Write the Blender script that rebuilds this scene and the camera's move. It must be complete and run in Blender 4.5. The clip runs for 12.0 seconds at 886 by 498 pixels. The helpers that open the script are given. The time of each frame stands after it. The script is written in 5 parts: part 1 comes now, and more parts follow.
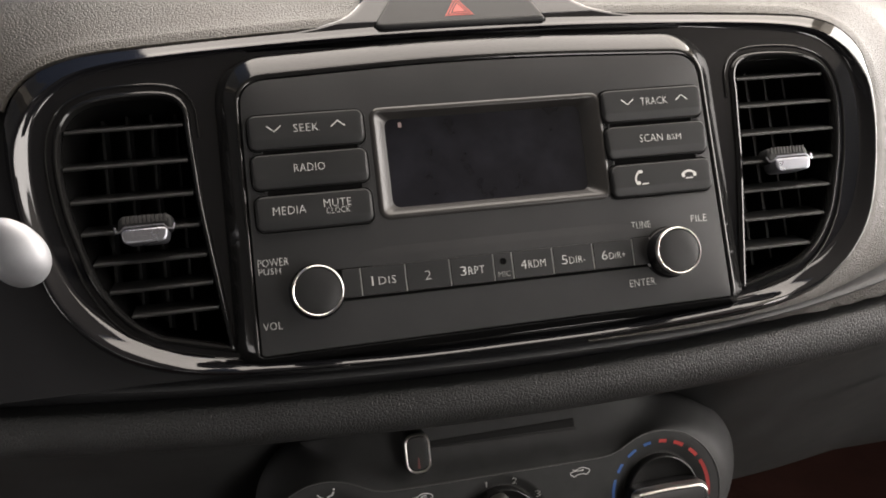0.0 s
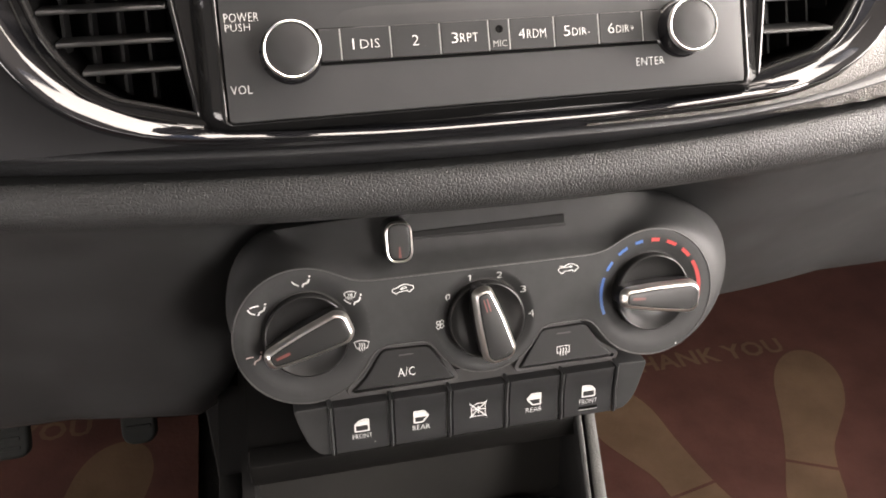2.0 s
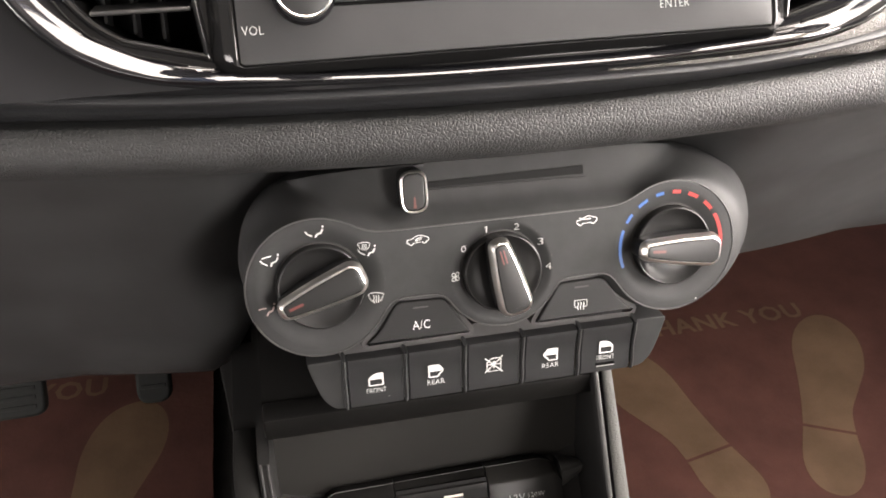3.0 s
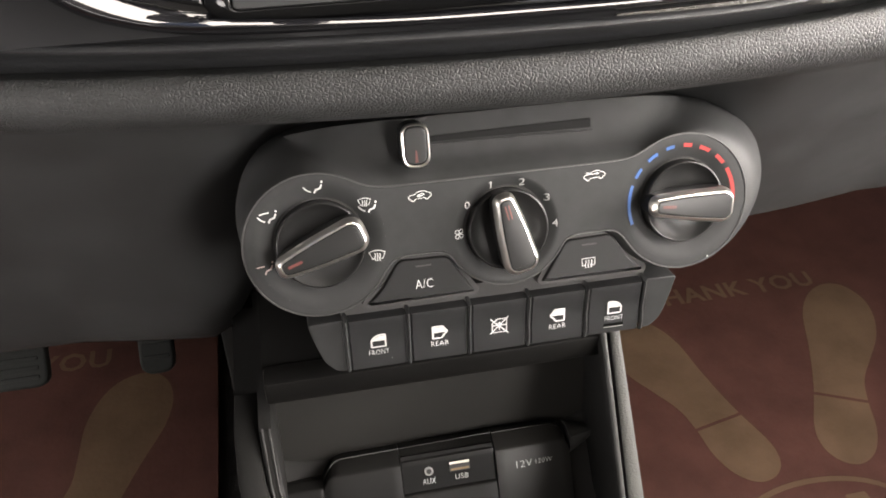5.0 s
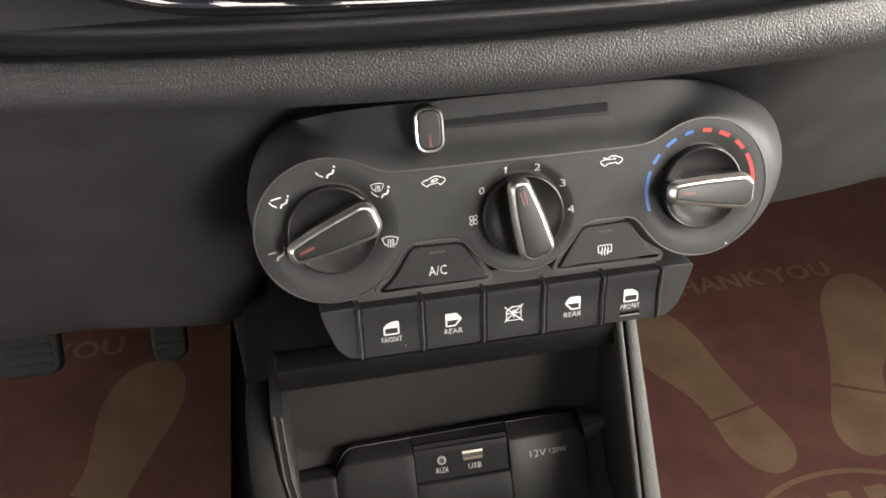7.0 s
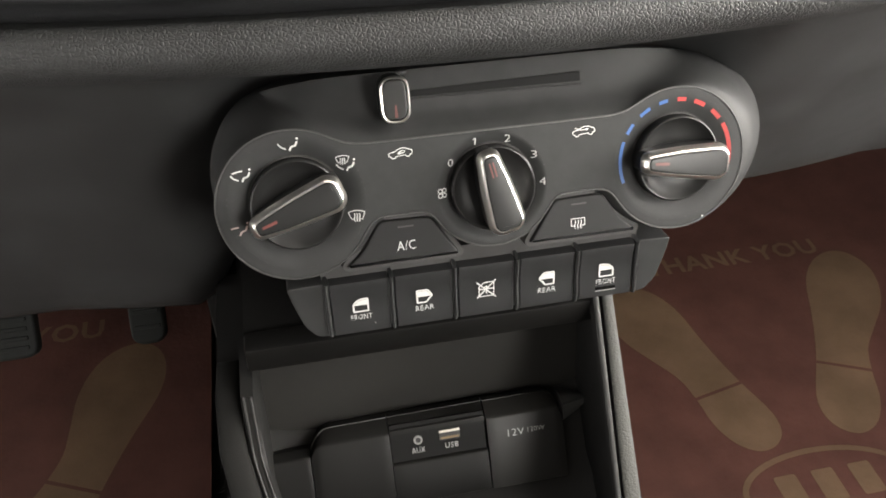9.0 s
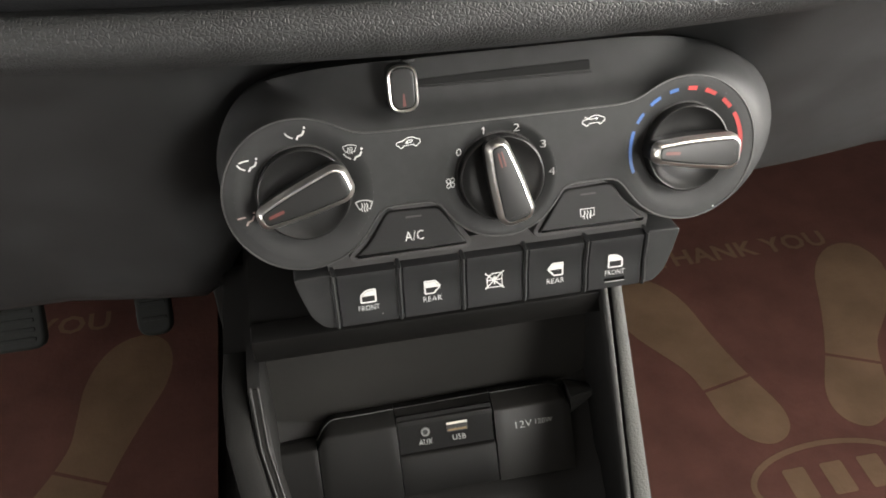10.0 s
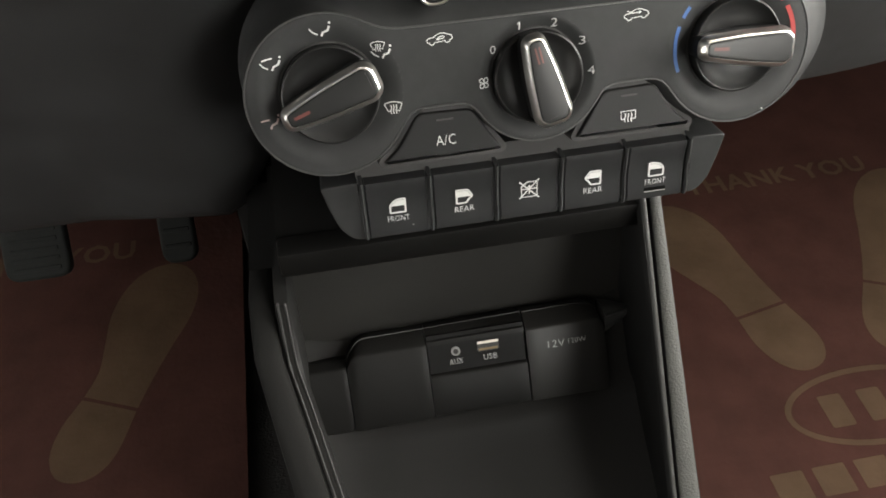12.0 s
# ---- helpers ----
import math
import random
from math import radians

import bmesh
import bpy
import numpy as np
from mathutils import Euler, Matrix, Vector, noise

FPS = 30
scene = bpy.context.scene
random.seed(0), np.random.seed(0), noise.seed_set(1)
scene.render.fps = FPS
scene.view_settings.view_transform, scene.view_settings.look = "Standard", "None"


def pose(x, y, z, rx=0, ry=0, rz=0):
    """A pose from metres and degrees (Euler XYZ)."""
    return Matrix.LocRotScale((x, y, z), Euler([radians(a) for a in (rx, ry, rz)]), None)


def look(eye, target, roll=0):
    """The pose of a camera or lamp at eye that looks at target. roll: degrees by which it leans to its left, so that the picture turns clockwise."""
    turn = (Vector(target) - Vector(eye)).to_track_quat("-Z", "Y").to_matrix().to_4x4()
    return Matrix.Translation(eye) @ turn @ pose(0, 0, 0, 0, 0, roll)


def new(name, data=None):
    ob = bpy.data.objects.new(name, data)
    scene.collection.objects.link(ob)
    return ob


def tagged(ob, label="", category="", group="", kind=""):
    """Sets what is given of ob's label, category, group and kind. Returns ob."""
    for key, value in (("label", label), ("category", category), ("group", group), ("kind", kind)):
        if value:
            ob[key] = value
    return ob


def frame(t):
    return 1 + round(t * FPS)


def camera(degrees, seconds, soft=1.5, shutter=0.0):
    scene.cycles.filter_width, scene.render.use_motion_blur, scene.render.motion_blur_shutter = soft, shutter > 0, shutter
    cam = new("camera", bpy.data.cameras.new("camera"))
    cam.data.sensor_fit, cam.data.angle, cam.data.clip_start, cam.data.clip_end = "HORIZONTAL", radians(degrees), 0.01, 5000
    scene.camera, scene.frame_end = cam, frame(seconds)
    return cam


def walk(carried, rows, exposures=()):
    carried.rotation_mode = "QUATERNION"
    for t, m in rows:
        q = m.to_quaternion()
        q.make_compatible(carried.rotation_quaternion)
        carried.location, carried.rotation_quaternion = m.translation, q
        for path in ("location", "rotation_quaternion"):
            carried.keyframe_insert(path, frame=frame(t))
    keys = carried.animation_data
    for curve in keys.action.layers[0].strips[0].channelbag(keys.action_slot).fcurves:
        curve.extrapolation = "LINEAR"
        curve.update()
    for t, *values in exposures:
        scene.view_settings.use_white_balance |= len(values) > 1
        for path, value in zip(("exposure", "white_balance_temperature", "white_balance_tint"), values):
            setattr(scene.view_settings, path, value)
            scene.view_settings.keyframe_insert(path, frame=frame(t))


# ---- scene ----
cam = camera(55.81, 12.0, soft=1.75)
EXPOSURES = [(0, -0.45, 6650, 13), (0.5, 0.46, 6700, 15), (1, 0.88, 6800, 15), (1.5, 1.08, 6850, 16), (2.5, 1.61, 6750, 15), (3, 1.66, 6750, 15), (5.5, 1.48, 6700, 12), (7, 1.5, 6700, 11), (9.5, 1.25, 6600, 9), (11, 1.1, 6550, 9), (12, 0.78, 6550, 7)]
# seconds, eye (x, y, z), yaw to the left, pitch up, roll
PATH = [
    (0.0, -0.0920, -0.2887, 0.6879, -12.17, -25.53, -0.71),
    (0.5, -0.0949, -0.2844, 0.6827, -13.24, -27.49, 0.13),
    (1.0, -0.0978, -0.2789, 0.6693, -14.19, -31.08, 1.23),
    (1.5, -0.0953, -0.2781, 0.6579, -14.13, -33.71, 1.66),
    (2.0, -0.0934, -0.2769, 0.6454, -14.13, -35.76, 1.92),
    (2.5, -0.0928, -0.2755, 0.6386, -13.59, -36.96, 1.76),
    (3.0, -0.0936, -0.2759, 0.6335, -13.00, -37.80, 1.43),
    (5.0, -0.0910, -0.2735, 0.6186, -12.41, -39.27, 0.72),
    (5.5, -0.0905, -0.2730, 0.6183, -12.09, -39.28, 0.63),
    (6.0, -0.0910, -0.2728, 0.6185, -12.03, -39.33, 0.57),
    (6.5, -0.0916, -0.2723, 0.6176, -11.67, -39.49, 0.29),
    (7.0, -0.0909, -0.2703, 0.6138, -11.30, -39.95, 0.17),
    (9.0, -0.0793, -0.2684, 0.6046, -11.86, -41.04, 0.11),
    (9.5, -0.0808, -0.2667, 0.6020, -11.85, -41.12, 0.21),
    (10.0, -0.0801, -0.2666, 0.6018, -11.36, -41.53, -0.19),
    (10.5, -0.0821, -0.2647, 0.5983, -11.17, -42.02, -0.38),
    (11.0, -0.0828, -0.2643, 0.5936, -10.34, -42.87, -0.81),
    (11.5, -0.0840, -0.2639, 0.5868, -9.62, -44.01, -1.54),
    (12.0, -0.0846, -0.2648, 0.5801, -9.19, -45.41, -1.95),
]
walk(cam, [(t, pose(x, y, z, 90 + pitch, 0, yaw) @ pose(0, 0, 0, 0, 0, roll)) for t, x, y, z, yaw, pitch, roll in PATH],
     EXPOSURES)

# ---- world and light ----
world = bpy.data.worlds.new("sky")
scene.world = world
world.use_nodes = True
wt = world.node_tree
sky = wt.nodes.new("ShaderNodeTexSky")
sky.sky_type = "NISHITA"
sky.sun_disc = False
sky.sun_elevation = radians(50)
sky.sun_rotation = radians(70)
wt.nodes["Background"].inputs["Strength"].default_value = 0.13
wt.links.new(sky.outputs["Color"], wt.nodes["Background"].inputs["Color"])


def area_lamp(name, eye, target, width, height, watts, colour):
    data = bpy.data.lights.new(name, "AREA")
    data.shape, data.size, data.size_y, data.energy, data.color = "RECTANGLE", width, height, watts, colour
    ob = new(name, data)
    ob.matrix_world = look(eye, target)
    return ob


# daylight through the windscreen and the passenger side; the other three are added fill
area_lamp("windscreen_daylight", (0.32, 0.47, 0.985), (0.32, 0.32, 0.65), 1.10, 0.94, 31.0, (1.0, 0.925, 0.82))
area_lamp("passenger_door_daylight", (0.735, 0.06, 0.74), (0.0, 0.05, 0.79), 0.98, 0.66, 34.0, (1.0, 0.96, 0.91))
# unseen low fill that lifts the driver mat; an open door is assumed
area_lamp("driver_floor_fill", (-0.730, 0.16, 0.36), (-0.30, 0.12, 0.0), 0.66, 0.36, 4.2, (1.0, 0.97, 0.94))
# unseen rear fill lamps added to lift the darks; the side walls are closed here
area_lamp("rear_passenger_fill", (0.712, -1.10, 0.74), (0.0, 0.0, 0.25), 0.72, 0.50, 16.0, (1.0, 0.97, 0.93))
area_lamp("rear_driver_fill", (-0.712, -1.10, 0.74), (0.0, 0.0, 0.25), 0.72, 0.50, 2.8, (1.0, 0.97, 0.94))


# ---- materials ----
def shader(name, base, rough, metal=0.0, coat=0.0, spread=0.12, grain=0.0, size=0.0004, stain=0.03, cells=False, coat_rough=0.05, spec=0.5):
    """Principled surface with colour variation at two scales and a fine relief."""
    mat = bpy.data.materials.new(name)
    mat.use_nodes = True
    nt = mat.node_tree
    p = nt.nodes["Principled BSDF"]
    p.inputs["Metallic"].default_value = metal
    p.inputs["Coat Weight"].default_value = coat
    p.inputs["Coat Roughness"].default_value = coat_rough
    p.inputs["Specular IOR Level"].default_value = spec
    tc = nt.nodes.new("ShaderNodeTexCoord")
    big = nt.nodes.new("ShaderNodeTexNoise")
    big.inputs["Scale"].default_value = 1.0 / stain
    big.inputs["Detail"].default_value = 4.0
    nt.links.new(tc.outputs["Object"], big.inputs["Vector"])
    ramp = nt.nodes.new("ShaderNodeMapRange")
    ramp.inputs["From Min"].default_value, ramp.inputs["From Max"].default_value = 0.3, 0.7
    ramp.inputs["To Min"].default_value, ramp.inputs["To Max"].default_value = 1.0 - spread, 1.0 + spread
    nt.links.new(big.outputs["Fac"], ramp.inputs["Value"])
    mul = nt.nodes.new("ShaderNodeVectorMath")
    mul.operation = "MULTIPLY"
    mul.inputs[0].default_value = base
    nt.links.new(ramp.outputs["Result"], mul.inputs[1])
    nt.links.new(mul.outputs["Vector"], p.inputs["Base Color"])
    rr = nt.nodes.new("ShaderNodeMapRange")
    rr.inputs["From Min"].default_value, rr.inputs["From Max"].default_value = 0.3, 0.7
    rr.inputs["To Min"].default_value, rr.inputs["To Max"].default_value = max(0.02, rough * 0.9), min(1.0, rough * 1.1)
    nt.links.new(big.outputs["Fac"], rr.inputs["Value"])
    nt.links.new(rr.outputs["Result"], p.inputs["Roughness"])
    if grain > 0:
        if cells:
            fine = nt.nodes.new("ShaderNodeTexVoronoi")
            fine.feature = "DISTANCE_TO_EDGE"
            dome = nt.nodes.new("ShaderNodeMapRange")
            dome.interpolation_type = "SMOOTHSTEP"
            dome.inputs["From Max"].default_value = 0.24
            nt.links.new(fine.outputs["Distance"], dome.inputs["Value"])
            out = dome.outputs["Result"]
            warp = nt.nodes.new("ShaderNodeTexNoise")
            warp.inputs["Scale"].default_value = 0.6 / size
            warp.inputs["Detail"].default_value = 2.0
            nt.links.new(tc.outputs["Object"], warp.inputs["Vector"])
            mix = nt.nodes.new("ShaderNodeVectorMath")
            mix.operation = "MULTIPLY_ADD"
            mix.inputs[1].default_value = (size * 0.6, size * 0.6, size * 0.6)
            nt.links.new(warp.outputs["Color"], mix.inputs[0])
            nt.links.new(tc.outputs["Object"], mix.inputs[2])
            nt.links.new(mix.outputs["Vector"], fine.inputs["Vector"])
        else:
            fine = nt.nodes.new("ShaderNodeTexNoise")
            fine.inputs["Detail"].default_value = 2.0
            out = fine.outputs["Fac"]
            nt.links.new(tc.outputs["Object"], fine.inputs["Vector"])
        fine.inputs["Scale"].default_value = 1.0 / size
        bump = nt.nodes.new("ShaderNodeBump")
        bump.inputs["Strength"].default_value = grain
        bump.inputs["Distance"].default_value = size * (0.16 if cells else 0.5)
        nt.links.new(out, bump.inputs["Height"])
        nt.links.new(bump.outputs["Normal"], p.inputs["Normal"])
    return mat


LEATHER = shader("grained_leatherette", (0.022, 0.0226, 0.0226), 0.54, grain=0.85, size=0.0017, cells=True, spread=0.15, spec=0.38)
FOLD = shader("folded_leatherette", (0.022, 0.0225, 0.024), 0.5, grain=0.25, size=0.0018, cells=True)
PAD = shader("soft_grained_pad", (0.044, 0.040, 0.0345), 0.52, grain=1.0, size=0.0016, cells=True, spread=0.15)
PANEL = shader("matte_dash_plastic", (0.0165, 0.0170, 0.0172), 0.62, grain=0.25, size=0.0007, spread=0.08)
FACE = shader("satin_black_plastic", (0.027, 0.0272, 0.028), 0.54, grain=0.10, size=0.0004, spec=0.2)
PANELFACE = shader("satin_panel_plastic", (0.0205, 0.0208, 0.0210), 0.55, grain=0.12, size=0.0004, spread=0.16, stain=0.012, spec=0.2)
KEY = shader("key_black_plastic", (0.018, 0.0182, 0.0188), 0.44, grain=0.10, size=0.0004, spec=0.25)
PUSHKEY = shader("push_key_plastic", (0.0105, 0.0105, 0.0107), 0.48, grain=0.10, size=0.0004, spec=0.2)
GLOSS = shader("piano_black", (0.007, 0.007, 0.008), 0.07, coat=0.08, spread=0.05, spec=0.46)
SATIN = shader("satin_gloss_black", (0.009, 0.009, 0.009), 0.11, spread=0.05, spec=0.32)
BEZEL = shader("satin_dark_grey", (0.026, 0.0245, 0.0235), 0.32, grain=0.08, size=0.0004)
DIAL = shader("dial_black", (0.010, 0.010, 0.010), 0.34, grain=0.05, size=0.0005, spec=0.28)
CAVITY = shader("deep_black", (0.006, 0.006, 0.006), 0.8, spec=0.0)
VANE = shader("dull_vane_black", (0.009, 0.009, 0.009), 0.6, spec=0.15)
VENTSLAT = shader("vent_black", (0.009, 0.009, 0.009), 0.45, spec=0.35)
FASCIA = shader("plain_black_trim", (0.009, 0.009, 0.010), 0.5, spec=0.25)
SLOTBLACK = shader("slot_black", (0.008, 0.008, 0.008), 0.7, spec=0.1)
TRAYBLACK = shader("tray_black_plastic", (0.0062, 0.0060, 0.0057), 0.45, grain=0.1, size=0.0005, spec=0.16)
COVER = shader("socket_cover_plastic", (0.0125, 0.0120, 0.0113), 0.45, grain=0.1, size=0.0005, spec=0.3)
POCKET = shader("pocket_plastic", (0.0155, 0.0147, 0.0134), 0.7, grain=0.2, size=0.0008, spec=0.3)
SHOULDER = shader("dull_console_plastic", (0.009, 0.0088, 0.0085), 0.85, grain=0.3, size=0.0008, spec=0.08)
POCKETFLOOR = shader("pocket_floor_plastic", (0.0090, 0.0087, 0.0083), 0.55, grain=0.2, size=0.0008, spec=0.15)
DARK = shader("cavity_black", (0.026, 0.025, 0.0245), 0.65)
SOCKETPLATE = shader("socket_plate_black", (0.0045, 0.0043, 0.0042), 0.5, spec=0.12)
CHROME = shader("bright_chrome", (0.76, 0.74, 0.70), 0.30, metal=1.0, spread=0.05)
SILVER = shader("satin_silver", (0.36, 0.365, 0.40), 0.27, metal=0.85, spread=0.08)
STALKEND = shader("satin_silver_paint", (0.29, 0.295, 0.31), 0.5, metal=0.4, spread=0.12, stain=0.008)
PRINT = shader("white_print", (0.52, 0.52, 0.505), 0.5, spread=0.04)
DULLPRINT = shader("faded_pink_print", (0.36, 0.27, 0.25), 0.5, spread=0.04)
GREYPRINT = shader("grey_print", (0.26, 0.26, 0.25), 0.5, spread=0.04)
RUSTMARK = shader("red_pointer_paint", (0.085, 0.018, 0.013), 0.5)
REDPRINT = shader("red_print", (0.34, 0.028, 0.026), 0.5, spread=0.04)
BLUEPRINT = shader("blue_print", (0.018, 0.072, 0.22), 0.5, spread=0.04)
HAZARD = shader("hazard_red", (0.40, 0.035, 0.022), 0.4, spread=0.04)
GLASS = shader("display_glass", (0.010, 0.010, 0.013), 0.14, spread=0.35, stain=0.014, spec=0.3)
RAIL = shader("pebbled_grey_plastic", (0.021, 0.0212, 0.0184), 0.64, grain=0.8, size=0.0011, spread=0.2, stain=0.004)
DARKRAIL = shader("dark_rail_plastic", (0.012, 0.0118, 0.0115), 0.65, grain=0.2, size=0.0008, spec=0.2)
# lighter than the tray plastic: glints on its edges put into the colour
GLINT = shader("painted_glint_plastic", (0.042, 0.042, 0.040), 0.38, grain=0.2, size=0.0008)
# panel plastic made lighter, to paint the lit line along its edge
LIT_LINE = shader("lit_edge_plastic", (0.028, 0.028, 0.0272), 0.42, grain=0.1, size=0.0008)
CARPET = shader("dark_carpet", (0.022, 0.021, 0.020), 0.95, grain=1.0, size=0.0018, spread=0.3, spec=0.1)
MATRED = shader("maroon_paper", (0.036, 0.0160, 0.0130), 0.8, spec=0.05, grain=0.15, size=0.006, spread=0.2, stain=0.05)
MATPRINT = shader("tan_print", (0.054, 0.0345, 0.0215), 0.8, spec=0.05, grain=0.15, size=0.006, spread=0.2, stain=0.05)
RUBBER = shader("pedal_rubber", (0.008, 0.0088, 0.008), 0.75, grain=0.2, size=0.001, spec=0.2)
HEADLINER = shader("grey_headliner", (0.16, 0.15, 0.135), 0.9, grain=0.3, size=0.002)
CABIN = shader("cabin_trim", (0.06, 0.056, 0.052), 0.8, spread=0.2, stain=0.1)
EDGERAIL = shader("satin_rail_plastic", (0.011, 0.0107, 0.0102), 0.46, grain=0.2, size=0.0008, spec=0.3)
USBGOLD = shader("usb_contacts", (0.16, 0.115, 0.06), 0.4, metal=0.4)
USBMETAL = shader("usb_metal", (0.50, 0.47, 0.41), 0.3, metal=0.7)


# ---- shape helpers ----
def thing(name, m, label, category, group="", kind=""):
    ob = new(name)
    ob.empty_display_size = 0.02
    ob.matrix_world = m
    return tagged(ob, label, category, group, kind)


def part(name, bm, material, parent=None, label="", smooth=True):
    bmesh.ops.recalc_face_normals(bm, faces=bm.faces)
    me = bpy.data.meshes.new(name)
    bm.to_mesh(me)
    bm.free()
    me.materials.append(material)
    if smooth:
        me.shade_smooth()
        me.set_sharp_from_angle(angle=radians(40))
    ob = new(name, me)
    if parent is not None:
        ob.parent = parent
    if label:
        ob["label"] = label
    return ob


def loft(loops, cap0=False, cap1=True, closed=True):
    """A skin over rows of points with the same count."""
    bm = bmesh.new()
    rows = [[bm.verts.new(p) for p in loop] for loop in loops]
    n = len(rows[0])
    for a, b in zip(rows, rows[1:]):
        for i in range(n if closed else n - 1):
            j = (i + 1) % n
            bm.faces.new((a[i], a[j], b[j], b[i]))
    if cap0:
        bm.faces.new(rows[0])
    if cap1:
        bm.faces.new(rows[-1])
    return bm


def at_height(pts, z):
    return [(x, y, z) for x, y in pts]


def inset(pts, d):
    """A closed outline (counter-clockwise) drawn in by d metres."""
    out, n = [], len(pts)
    for i in range(n):
        (ax, ay), (bx, by), (cx, cy) = pts[i - 1], pts[i], pts[(i + 1) % n]
        n1, n2 = Vector((-(by - ay), bx - ax)), Vector((-(cy - by), cx - bx))
        if n1.length < 1e-9 or n2.length < 1e-9:
            out.append((bx, by))
            continue
        n1.normalize(), n2.normalize()
        m = n1 + n2
        m = m / max(0.6, m.length_squared / 2) if m.length > 1e-6 else n1
        out.append((bx + d * m.x, by + d * m.y))
    return out


def slab(pts, z0, z1, r=0.0006, steps=3):
    """A plate with a rounded upper edge."""
    loops = [at_height(pts, z0)]
    for k in range(steps + 1):
        a = math.pi / 2 * k / steps
        loops.append(at_height(inset(pts, r * (1 - math.cos(a))), z1 - r + r * math.sin(a)))
    loops.append(at_height(inset(pts, r * 1.25), z1))
    return loft(loops)


def rrect(cx, cy, w, h, r, n=5):
    out = []
    for sx, sy, a0 in ((1, 1, 0), (-1, 1, 90), (-1, -1, 180), (1, -1, 270)):
        for k in range(n + 1):
            a = radians(a0 + 90 * k / n)
            out.append((cx + sx * (w / 2 - r) + r * math.cos(a), cy + sy * (h / 2 - r) + r * math.sin(a)))
    return out


def rpoly(corners, radii, n=5):
    """A polygon (counter-clockwise) with rounded corners."""
    out, m = [], len(corners)
    for i in range(m):
        b = Vector(corners[i])
        a, c = (Vector(corners[i - 1]) - b), (Vector(corners[(i + 1) % m]) - b)
        r = min(radii[i] if isinstance(radii, (list, tuple)) else radii, a.length * 0.49, c.length * 0.49)
        p, q = b + a.normalized() * r, b + c.normalized() * r
        for k in range(n + 1):
            t = k / n
            w = p * (1 - t) ** 2 + b * 2 * t * (1 - t) + q * t * t
            out.append((w.x, w.y))
    return out


def resample(pts, n):
    """n points at even steps along a closed outline, from its first point."""
    p = [Vector(q) for q in pts] + [Vector(pts[0])]
    acc = [0.0]
    for a, b in zip(p, p[1:]):
        acc.append(acc[-1] + (b - a).length)
    out, k = [], 0
    for i in range(n):
        s = acc[-1] * i / n
        while acc[k + 1] < s:
            k += 1
        f = (s - acc[k]) / max(1e-9, acc[k + 1] - acc[k])
        q = p[k].lerp(p[k + 1], f)
        out.append((q.x, q.y))
    return out


def spline(pts, each=10):
    """A smooth closed curve through points."""
    out, n = [], len(pts)
    for i in range(n):
        a, b, c, d = (Vector(pts[(i + k) % n]) for k in (-1, 0, 1, 2))
        for k in range(each):
            t = k / each
            w = 0.5 * ((2 * b) + (c - a) * t + (2 * a - 5 * b + 4 * c - d) * t * t + (3 * b - a - 3 * c + d) * t ** 3)
            out.append((w.x, w.y))
    return out


def soften(pts, rounds):
    for _ in range(rounds):
        n = len(pts)
        pts = [((pts[i - 1][0] + 2 * pts[i][0] + pts[(i + 1) % n][0]) / 4, (pts[i - 1][1] + 2 * pts[i][1] + pts[(i + 1) % n][1]) / 4) for i in range(n)]
    return pts


def mirrored(half):
    """A closed counter-clockwise outline from its half at positive x, given from the top down."""
    left = [(-x, y) for x, y in half if abs(x) > 1e-6]
    top = [p for p in half if abs(p[0]) <= 1e-6][:1]
    low = [p for p in half if abs(p[0]) <= 1e-6][1:]
    right = [p for p in half if abs(p[0]) > 1e-6]
    return top + left + low + right[::-1]


def lathe(profile, n=40, cx=0.0, cy=0.0):
    """Turned body about the local z axis; profile of (radius, height) from the bottom outside to the top middle."""
    loops = [[(cx + r * math.cos(2 * math.pi * i / n), cy + r * math.sin(2 * math.pi * i / n), z) for i in range(n)] for r, z in profile]
    return loft(loops)


def box(x0, x1, y0, y1, z0, z1, r=0.0):
    bm = bmesh.new()
    bmesh.ops.create_cube(bm, size=1.0)
    for v in bm.verts:
        v.co = ((x0 + x1) / 2 + v.co.x * (x1 - x0), (y0 + y1) / 2 + v.co.y * (y1 - y0), (z0 + z1) / 2 + v.co.z * (z1 - z0))
    if r:
        bmesh.ops.bevel(bm, geom=bm.edges[:], offset=r, segments=2, profile=0.5, affect="EDGES")
    return bm


def tube(path, radius, n=8, closed=True, flat=1.0):
    """A round bead along a path of 3D points."""
    p = [Vector(q) for q in path]
    m, loops = len(p), []
    for i in range(m):
        a, b = (p[i - 1], p[(i + 1) % m]) if closed else (p[max(0, i - 1)], p[min(m - 1, i + 1)])
        d = (b - a).normalized()
        side = d.cross(Vector((0, 0, 1)))
        side = side.normalized() if side.length > 1e-6 else Vector((1, 0, 0))
        up = side.cross(d).normalized()
        loops.append([p[i] + radius * (math.cos(2 * math.pi * k / n) * side + flat * math.sin(2 * math.pi * k / n) * up) for k in range(n)])
    if closed:
        return loft(loops + [loops[0]], False, False)
    return loft(loops, True, True)


